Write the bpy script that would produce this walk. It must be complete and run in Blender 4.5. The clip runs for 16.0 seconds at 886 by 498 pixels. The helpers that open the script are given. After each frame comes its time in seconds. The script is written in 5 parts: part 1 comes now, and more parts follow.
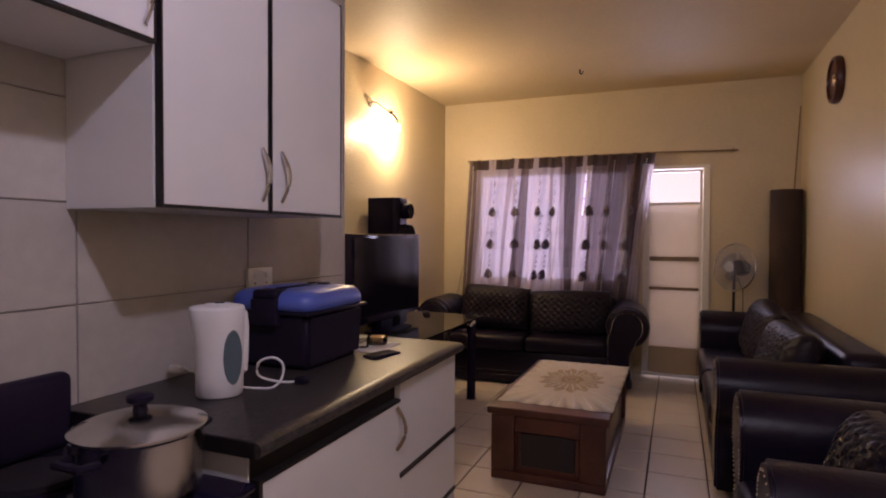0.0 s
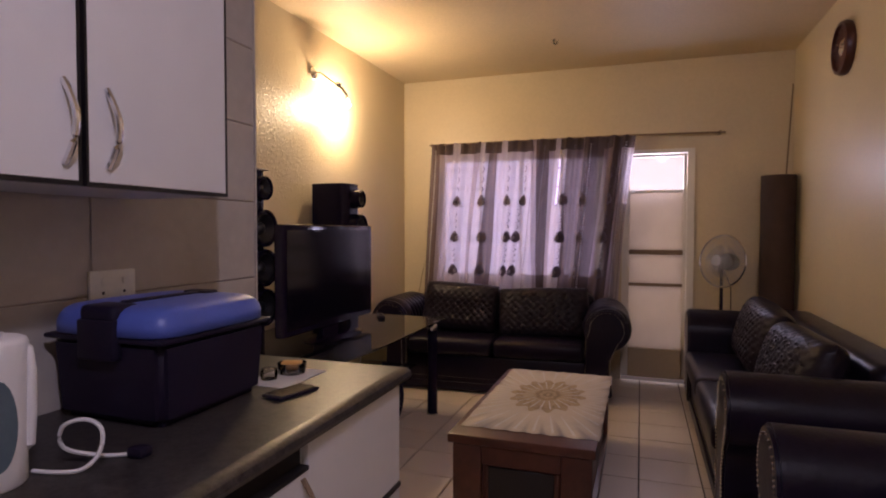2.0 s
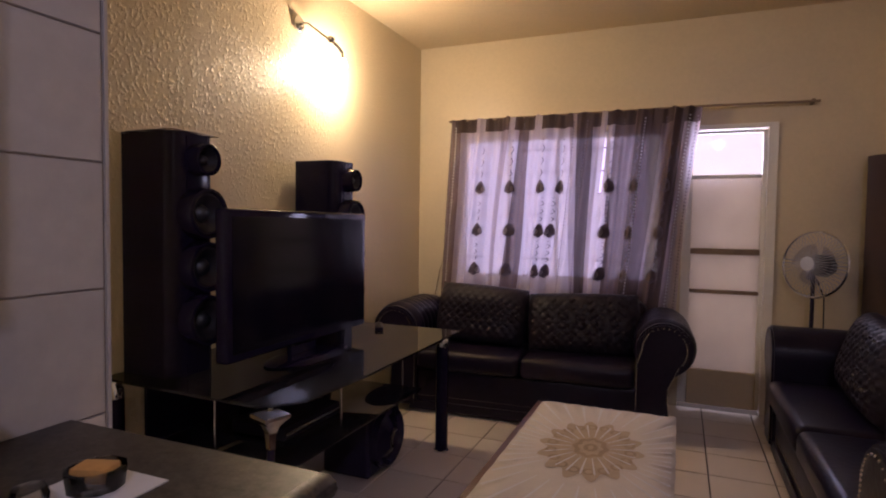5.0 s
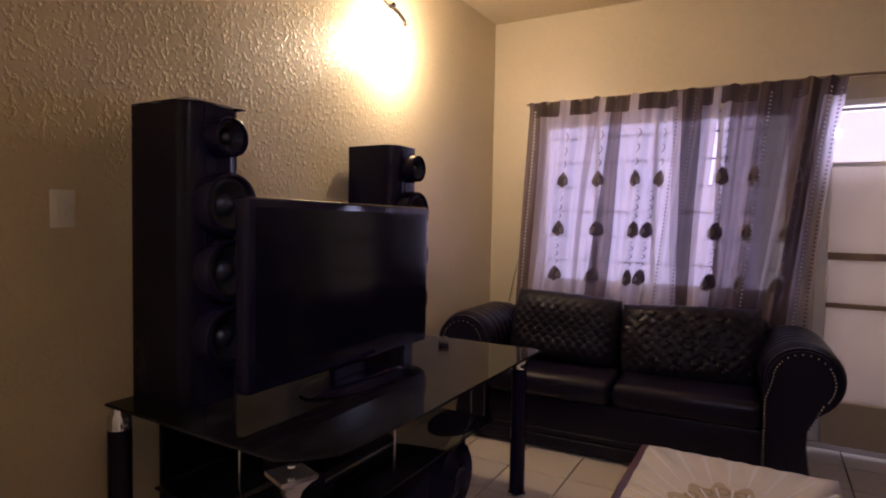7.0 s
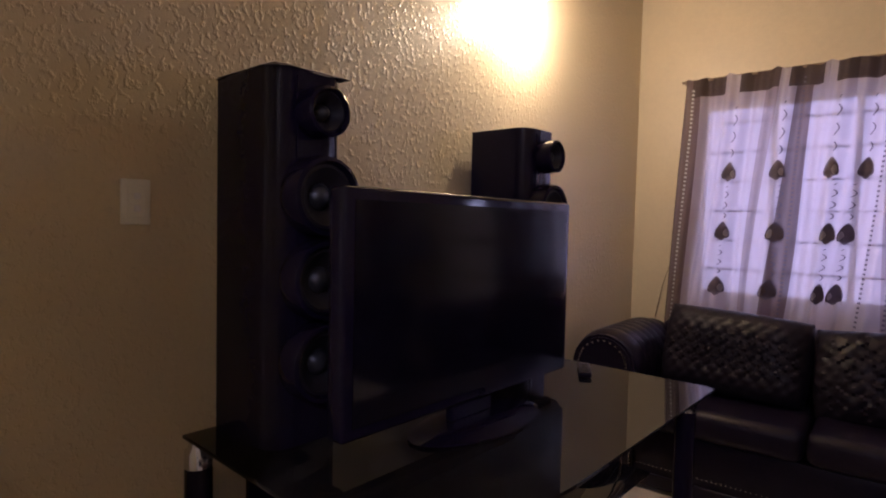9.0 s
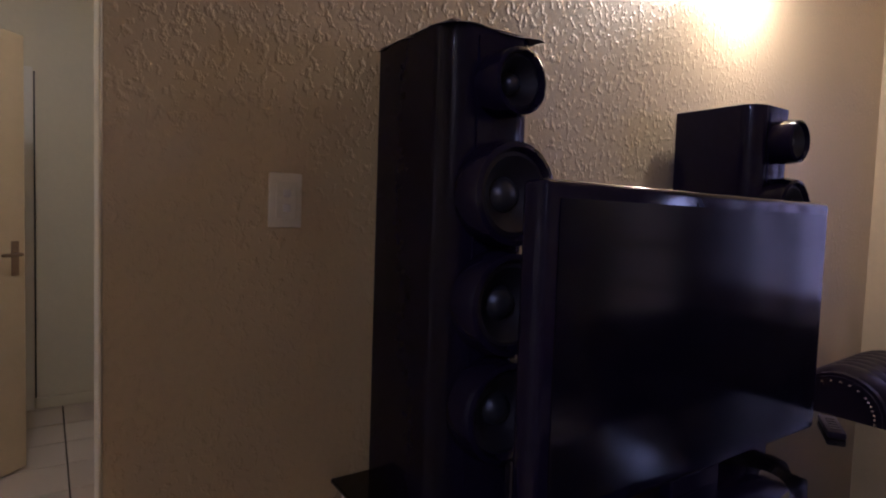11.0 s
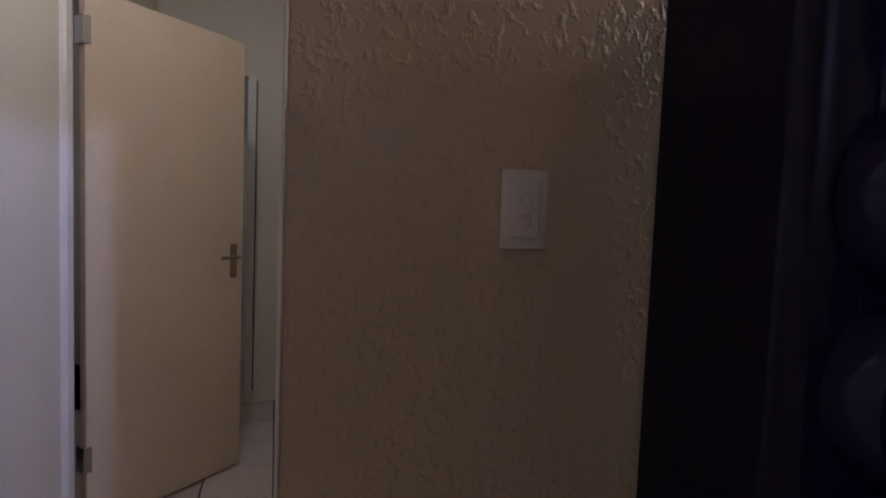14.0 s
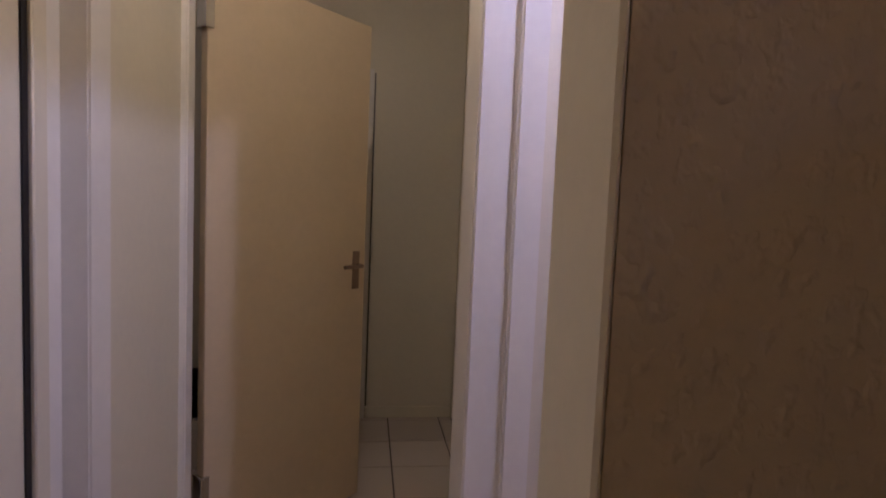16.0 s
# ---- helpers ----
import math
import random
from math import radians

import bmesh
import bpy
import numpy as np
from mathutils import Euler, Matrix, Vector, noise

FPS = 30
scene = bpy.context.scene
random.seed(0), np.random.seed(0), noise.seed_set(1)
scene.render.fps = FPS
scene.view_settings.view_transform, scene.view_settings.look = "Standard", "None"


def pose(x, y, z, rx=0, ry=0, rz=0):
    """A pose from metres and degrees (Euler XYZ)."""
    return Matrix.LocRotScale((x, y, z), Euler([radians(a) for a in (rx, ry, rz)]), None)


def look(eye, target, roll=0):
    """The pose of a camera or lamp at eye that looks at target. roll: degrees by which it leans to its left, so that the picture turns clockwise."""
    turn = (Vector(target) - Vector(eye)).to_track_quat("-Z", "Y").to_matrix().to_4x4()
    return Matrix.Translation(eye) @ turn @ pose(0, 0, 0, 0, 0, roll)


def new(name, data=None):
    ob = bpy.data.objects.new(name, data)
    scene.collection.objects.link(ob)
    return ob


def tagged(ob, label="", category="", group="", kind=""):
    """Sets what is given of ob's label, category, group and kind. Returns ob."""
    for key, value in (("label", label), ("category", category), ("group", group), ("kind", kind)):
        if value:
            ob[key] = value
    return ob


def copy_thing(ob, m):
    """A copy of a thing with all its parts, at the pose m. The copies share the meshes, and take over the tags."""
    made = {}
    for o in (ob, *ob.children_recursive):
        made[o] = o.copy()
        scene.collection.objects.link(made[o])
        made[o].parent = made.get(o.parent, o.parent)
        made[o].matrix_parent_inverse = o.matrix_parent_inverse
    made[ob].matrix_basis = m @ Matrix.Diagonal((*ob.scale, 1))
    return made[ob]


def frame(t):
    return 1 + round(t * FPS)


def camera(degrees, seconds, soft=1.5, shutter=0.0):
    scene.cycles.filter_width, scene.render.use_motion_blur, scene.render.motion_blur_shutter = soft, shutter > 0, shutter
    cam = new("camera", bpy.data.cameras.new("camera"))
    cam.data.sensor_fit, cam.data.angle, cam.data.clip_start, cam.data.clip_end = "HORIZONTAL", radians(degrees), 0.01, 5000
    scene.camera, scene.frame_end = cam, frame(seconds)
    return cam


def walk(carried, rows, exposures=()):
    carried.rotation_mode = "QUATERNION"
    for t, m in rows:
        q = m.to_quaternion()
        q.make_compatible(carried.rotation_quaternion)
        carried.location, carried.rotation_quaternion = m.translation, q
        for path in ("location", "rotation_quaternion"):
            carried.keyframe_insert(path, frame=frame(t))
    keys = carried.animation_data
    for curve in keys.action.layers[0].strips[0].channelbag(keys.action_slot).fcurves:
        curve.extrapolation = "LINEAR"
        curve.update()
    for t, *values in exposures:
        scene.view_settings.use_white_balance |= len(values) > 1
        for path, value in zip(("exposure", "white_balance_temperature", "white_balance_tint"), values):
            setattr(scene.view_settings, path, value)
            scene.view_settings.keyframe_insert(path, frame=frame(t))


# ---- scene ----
cam = camera(75.32, 16.0, soft=2.0)
# seconds, x, y, z, yaw, pitch, roll
ROWS = [
    (0.0, 0.000, -0.000, 1.326, 22.15, -1.30, -0.29),
    (0.5, -0.081, 0.151, 1.326, 21.22, -1.40, -0.20),
    (1.0, -0.126, 0.281, 1.319, 20.24, -1.59, -0.15),
    (1.5, -0.133, 0.436, 1.317, 19.54, -1.77, -0.10),
    (2.0, -0.141, 0.577, 1.311, 19.03, -1.93, -0.09),
    (2.5, -0.148, 0.722, 1.306, 18.76, -2.10, -0.07),
    (3.0, -0.159, 0.866, 1.308, 18.71, -2.20, -0.10),
    (3.5, -0.173, 0.993, 1.304, 19.00, -2.34, -0.19),
    (6.0, -0.424, 1.668, 1.283, 26.13, -2.54, -0.97),
    (6.5, -0.481, 1.779, 1.279, 27.94, -2.56, -0.99),
    (7.0, -0.543, 1.890, 1.271, 29.54, -2.61, -1.00),
    (7.5, -0.609, 1.990, 1.261, 31.76, -2.65, -1.02),
    (8.0, -0.686, 2.093, 1.259, 34.47, -2.60, -1.08),
    (8.5, -0.766, 2.173, 1.261, 37.55, -2.57, -1.15),
    (9.0, -0.854, 2.245, 1.259, 41.16, -2.62, -1.31),
    (9.5, -0.942, 2.304, 1.259, 44.87, -2.68, -1.56),
    (10.0, -1.030, 2.347, 1.259, 48.32, -2.82, -1.76),
    (12.5, -1.402, 2.468, 1.296, 65.41, -3.85, -2.07),
    (13.0, -1.457, 2.485, 1.294, 68.33, -3.87, -2.13),
    (13.5, -1.525, 2.495, 1.290, 71.36, -3.90, -2.20),
    (14.0, -1.610, 2.478, 1.288, 73.81, -3.90, -2.26),
    (14.5, -1.707, 2.447, 1.289, 75.74, -3.88, -2.29),
    (15.0, -1.808, 2.409, 1.290, 77.42, -3.90, -2.31),
    (15.5, -1.917, 2.374, 1.292, 79.77, -3.98, -2.30),
    (16.0, -2.028, 2.340, 1.289, 82.71, -4.14, -2.35),
]
EXPOSURES = [(0.0, 0.0, 6150, 19), (3.5, 0.0, 5800, 19), (6.5, 0.0, 5450, 19), (9.0, -0.12, 5200, 20), (12.5, -0.34, 4350, 26), (14.0, -0.48, 4300, 27), (16.0, -0.60, 5050, 26)]
walk(cam, [(t, pose(x, y, z, 90 + pitch, roll, yaw)) for t, x, y, z, yaw, pitch, roll in ROWS], EXPOSURES)

# ---- light ----
world = bpy.data.worlds.new("world")
scene.world = world
world.use_nodes = True
wn = world.node_tree
sky = wn.nodes.new("ShaderNodeTexSky")
sky.sky_type, sky.sun_disc, sky.sun_elevation, sky.sun_rotation = "NISHITA", False, radians(40), radians(200)
wn.links.new(sky.outputs[0], wn.nodes["Background"].inputs[0])
wn.nodes["Background"].inputs[1].default_value = 0.05


def lamp(name, place, watts, colour, radius):
    d = bpy.data.lights.new(name, "POINT")
    d.energy, d.color, d.shadow_soft_size = watts, colour, radius
    ob = new(name, d)
    ob.location = place
    return ob


FY_GLASS = 5.93
WARM, COOL, HALL = (1.0, 0.74, 0.42), (0.88, 0.80, 1.0), (1.0, 0.80, 0.50)
lamp("sconce_light", (-2.222, 4.44, 2.24), 42.0, WARM, 0.03)
lamp("kitchen_light", (0.2, 0.35, 2.58), 41.0, COOL, 0.05)
lamp("bedroom_light", (-2.62, 3.17, 2.34), 38.0, (0.84, 0.78, 1.0), 0.03)
lamp("passage_light", (-3.2, 2.28, 2.60), 20.0, HALL, 0.05)
lamp("back_room_light", (-4.4, 0.75, 2.57), 7.0, HALL, 0.05)
wl = bpy.data.lights.new("window_daylight", "AREA")
wl.shape, wl.size, wl.size_y, wl.energy, wl.color = "RECTANGLE", 1.6, 1.1, 11.0, (0.78, 0.72, 1.0)
new("window_daylight", wl).matrix_world = look((-1.08, 6.02, 1.45), (-1.08, 3.0, 1.1))
dl = bpy.data.lights.new("door_daylight", "AREA")
dl.shape, dl.size, dl.size_y, dl.energy, dl.color = "RECTANGLE", 0.42, 0.27, 5.0, (0.86, 0.78, 1.0)
new("door_daylight", dl).matrix_world = look((-0.02, FY_GLASS, 1.797), (-0.02, 3.0, 1.797))

# ---- materials ----
def ramp(nt, fac, stops, constant=False):
    r = nt.nodes.new("ShaderNodeValToRGB")
    r.color_ramp.interpolation = "CONSTANT" if constant else "LINEAR"
    el = r.color_ramp.elements
    while len(el) < len(stops):
        el.new(0.5)
    for e, (p, c) in zip(el, stops):
        e.position, e.color = p, (*c, 1)
    nt.links.new(fac, r.inputs[0])
    return r.outputs[0]


def noise_tex(nt, scale, detail=4.0, rough=0.55, stretch=(1, 1, 1)):
    tc, mp, n = nt.nodes.new("ShaderNodeTexCoord"), nt.nodes.new("ShaderNodeMapping"), nt.nodes.new("ShaderNodeTexNoise")
    mp.inputs["Scale"].default_value = stretch
    n.inputs["Scale"].default_value, n.inputs["Detail"].default_value, n.inputs["Roughness"].default_value = scale, detail, rough
    nt.links.new(tc.outputs["Object"], mp.inputs[0])
    nt.links.new(mp.outputs[0], n.inputs["Vector"])
    return n.outputs["Fac"]


def shade(c, k):
    return tuple(min(1.0, v * k) for v in c)


def mat(name, colour, rough=0.6, metal=0.0, vary=0.12, scale=6.0, grain=60.0, bump=0.15, depth=0.002, stretch=(1, 1, 1), spec=0.5, coat=0.0, rand=0.0):
    """A surface with stains at a large scale, grain at a small one, and relief."""
    m = bpy.data.materials.new(name)
    m.use_nodes = True
    nt = m.node_tree
    b = nt.nodes["Principled BSDF"]
    big, small = noise_tex(nt, scale, 5), noise_tex(nt, grain, 3, 0.6, stretch)
    mix = nt.nodes.new("ShaderNodeMath")
    mix.operation = "MULTIPLY_ADD"
    mix.inputs[1].default_value = 0.6
    nt.links.new(big, mix.inputs[0])
    half = nt.nodes.new("ShaderNodeMath")
    half.operation = "MULTIPLY"
    half.inputs[1].default_value = 0.4
    nt.links.new(small, half.inputs[0])
    nt.links.new(half.outputs[0], mix.inputs[2])
    col = ramp(nt, mix.outputs[0], [(0.3, shade(colour, 1 - vary)), (0.7, shade(colour, 1 + vary))])
    if rand:
        oi, hs = nt.nodes.new("ShaderNodeObjectInfo"), nt.nodes.new("ShaderNodeHueSaturation")
        mr = nt.nodes.new("ShaderNodeMapRange")
        mr.inputs["To Min"].default_value, mr.inputs["To Max"].default_value = 1 - rand, 1 + rand
        nt.links.new(oi.outputs["Random"], mr.inputs[0])
        nt.links.new(mr.outputs[0], hs.inputs["Value"])
        nt.links.new(col, hs.inputs["Color"])
        col = hs.outputs[0]
    nt.links.new(col, b.inputs["Base Color"])
    rr = nt.nodes.new("ShaderNodeMapRange")
    rr.inputs["To Min"].default_value, rr.inputs["To Max"].default_value = max(0.02, rough * 0.8), min(1, rough * 1.2)
    nt.links.new(big, rr.inputs[0])
    nt.links.new(rr.outputs[0], b.inputs["Roughness"])
    b.inputs["Metallic"].default_value, b.inputs["Specular IOR Level"].default_value, b.inputs["Coat Weight"].default_value = metal, spec, coat
    if bump:
        bp = nt.nodes.new("ShaderNodeBump")
        bp.inputs["Strength"].default_value, bp.inputs["Distance"].default_value = bump, depth
        nt.links.new(small, bp.inputs["Height"])
        nt.links.new(bp.outputs[0], b.inputs["Normal"])
    return m


def glow(name, colour, strength):
    m = bpy.data.materials.new(name)
    m.use_nodes = True
    b = m.node_tree.nodes["Principled BSDF"]
    b.inputs["Base Color"].default_value = (*colour, 1)
    b.inputs["Emission Color"].default_value, b.inputs["Emission Strength"].default_value = (*colour, 1), strength
    return m


def glass(name, colour, rough=0.02, dust=0.0):
    m = bpy.data.materials.new(name)
    m.use_nodes = True
    nt = m.node_tree
    nt.nodes.remove(nt.nodes["Principled BSDF"])
    tr, gl, mx, fr = (nt.nodes.new("ShaderNode" + k) for k in ("BsdfTransparent", "BsdfGlossy", "MixShader", "Fresnel"))
    tr.inputs[0].default_value = (*colour, 1)
    gl.inputs["Roughness"].default_value = rough
    fr.inputs[0].default_value = 1.5
    nt.links.new(fr.outputs[0], mx.inputs[0])
    nt.links.new(tr.outputs[0], mx.inputs[1])
    nt.links.new(gl.outputs[0], mx.inputs[2])
    out = mx.outputs[0]
    # grey film: dust, plus a painted haze that lifts the dark glass
    if dust:
        df, film = nt.nodes.new("ShaderNodeBsdfDiffuse"), nt.nodes.new("ShaderNodeMixShader")
        df.inputs[0].default_value = (0.26, 0.24, 0.27, 1)
        spots = ramp(nt, noise_tex(nt, 9, 5), [(0.35, (dust * 0.5,) * 3), (0.7, (dust * 1.5,) * 3)])
        nt.links.new(spots, film.inputs[0])
        nt.links.new(out, film.inputs[1])
        nt.links.new(df.outputs[0], film.inputs[2])
        out = film.outputs[0]
    nt.links.new(out, nt.nodes["Material Output"].inputs[0])
    return m


def curtain_cloth():
    """Sheer voile with woven opaque stripes; UV is metres across and up the cloth."""
    m = bpy.data.materials.new("voile")
    m.use_nodes = True
    nt = m.node_tree
    nt.nodes.remove(nt.nodes["Principled BSDF"])
    uv, sep = nt.nodes.new("ShaderNodeUVMap"), nt.nodes.new("ShaderNodeSeparateXYZ")
    uv.uv_map = "UVMap"
    nt.links.new(uv.outputs[0], sep.inputs[0])
    rep = nt.nodes.new("ShaderNodeMath")
    rep.operation = "FRACT"
    sc = nt.nodes.new("ShaderNodeMath")
    sc.operation = "MULTIPLY"
    sc.inputs[1].default_value = 1 / 1.9
    nt.links.new(sep.outputs[0], sc.inputs[0])
    nt.links.new(sc.outputs[0], rep.inputs[0])
    bands = [(0.0, 3), (0.11, 2), (0.40, 1), (0.47, 2), (0.57, 3), (0.66, 2), (0.92, 1), (0.97, 0), (1.10, 1), (1.17, 2), (1.30, 3), (1.42, 0), (1.56, 3), (1.66, 0), (1.74, 1), (1.79, 2)]
    tones = ((0.10, 0.07, 0.064), (0.38, 0.31, 0.32), (0.62, 0.55, 0.58), (0.20, 0.145, 0.14))
    cover = (0.95, 0.84, 0.70, 0.92)
    opaque = ramp(nt, rep.outputs[0], [(u / 1.9, (cover[k],) * 3) for u, k in bands], True)
    tone = ramp(nt, rep.outputs[0], [(u / 1.9, tones[k]) for u, k in bands], True)
    # header band woven in dark squares
    head = nt.nodes.new("ShaderNodeMath")
    head.operation = "GREATER_THAN"
    head.inputs[1].default_value = 2.02
    nt.links.new(sep.outputs[1], head.inputs[0])
    # the heading tape shows dark only between the pale pinched pleats
    per, pf, pg, pm = (nt.nodes.new("ShaderNodeMath") for _ in range(4))
    per.operation, pf.operation, pg.operation, pm.operation = "MULTIPLY", "FRACT", "GREATER_THAN", "MULTIPLY"
    per.inputs[1].default_value, pg.inputs[1].default_value = 1 / 0.236, 0.24
    nt.links.new(sep.outputs[0], per.inputs[0])
    nt.links.new(per.outputs[0], pf.inputs[0])
    nt.links.new(pf.outputs[0], pg.inputs[0])
    nt.links.new(pg.outputs[0], pm.inputs[0])
    nt.links.new(head.outputs[0], pm.inputs[1])
    head = pm
    mx1, mx2 = nt.nodes.new("ShaderNodeMix"), nt.nodes.new("ShaderNodeMix")
    mx1.data_type = mx2.data_type = "RGBA"
    for mxn, src, c in ((mx1, opaque, (0.93, 0.93, 0.93, 1)), (mx2, tone, (0.10, 0.072, 0.066, 1))):
        nt.links.new(head.outputs[0], mxn.inputs[0])
        nt.links.new(src, mxn.inputs[6])
        mxn.inputs[7].default_value = c
    weave = noise_tex(nt, 220, 2)
    df, tl, tp = (nt.nodes.new("ShaderNodeBsdf" + k) for k in ("Diffuse", "Translucent", "Transparent"))
    ms, ms2 = nt.nodes.new("ShaderNodeMixShader"), nt.nodes.new("ShaderNodeMixShader")
    bp = nt.nodes.new("ShaderNodeBump")
    bp.inputs["Strength"].default_value, bp.inputs["Distance"].default_value = 0.3, 0.001
    nt.links.new(weave, bp.inputs["Height"])
    nt.links.new(bp.outputs[0], df.inputs["Normal"])
    nt.links.new(mx2.outputs[2], df.inputs[0])
    nt.links.new(mx2.outputs[2], tl.inputs[0])
    ms.inputs[0].default_value = 0.5
    nt.links.new(df.outputs[0], ms.inputs[1])
    nt.links.new(tl.outputs[0], ms.inputs[2])
    nt.links.new(mx1.outputs[2], ms2.inputs[0])
    nt.links.new(tp.outputs[0], ms2.inputs[1])
    nt.links.new(ms.outputs[0], ms2.inputs[2])
    nt.links.new(ms2.outputs[0], nt.nodes["Material Output"].inputs[0])
    return m


WALL = (0.62, 0.52, 0.34)


def stippled():
    """Sponged plaster: scattered raised blobs on a finely rough ground."""
    m = mat("stippled_plaster", WALL, 0.42, vary=0.07, scale=1.5, grain=75, bump=0.0)
    nt = m.node_tree
    blobs = ramp(nt, noise_tex(nt, 62, 2.0, 0.5, (1, 1.0, 0.85)), [(0.52, (0, 0, 0)), (0.72, (1, 1, 1))])
    fine = noise_tex(nt, 150, 2)
    add = nt.nodes.new("ShaderNodeMath")
    add.operation = "MULTIPLY_ADD"
    add.inputs[1].default_value = 0.16
    nt.links.new(fine, add.inputs[0])
    nt.links.new(blobs, add.inputs[2])
    bp = nt.nodes.new("ShaderNodeBump")
    bp.inputs["Strength"].default_value, bp.inputs["Distance"].default_value = 0.38, 0.005
    nt.links.new(add.outputs[0], bp.inputs["Height"])
    nt.links.new(bp.outputs[0], nt.nodes["Principled BSDF"].inputs["Normal"])
    return m


def frosted_pane():
    """Milky obscured glass that lets daylight through."""
    m = bpy.data.materials.new("frosted_glass")
    m.use_nodes = True
    nt = m.node_tree
    nt.nodes.remove(nt.nodes["Principled BSDF"])
    df, tl, ms = (nt.nodes.new("Shader" + k) for k in ("NodeBsdfDiffuse", "NodeBsdfTranslucent", "NodeMixShader"))
    col = ramp(nt, noise_tex(nt, 3.0, 4), [(0.3, (0.78, 0.72, 0.64)), (0.7, (0.86, 0.80, 0.72))])
    for sh in (df, tl):
        nt.links.new(col, sh.inputs[0])
    ms.inputs[0].default_value = 0.55
    nt.links.new(df.outputs[0], ms.inputs[1])
    nt.links.new(tl.outputs[0], ms.inputs[2])
    nt.links.new(ms.outputs[0], nt.nodes["Material Output"].inputs[0])
    return m


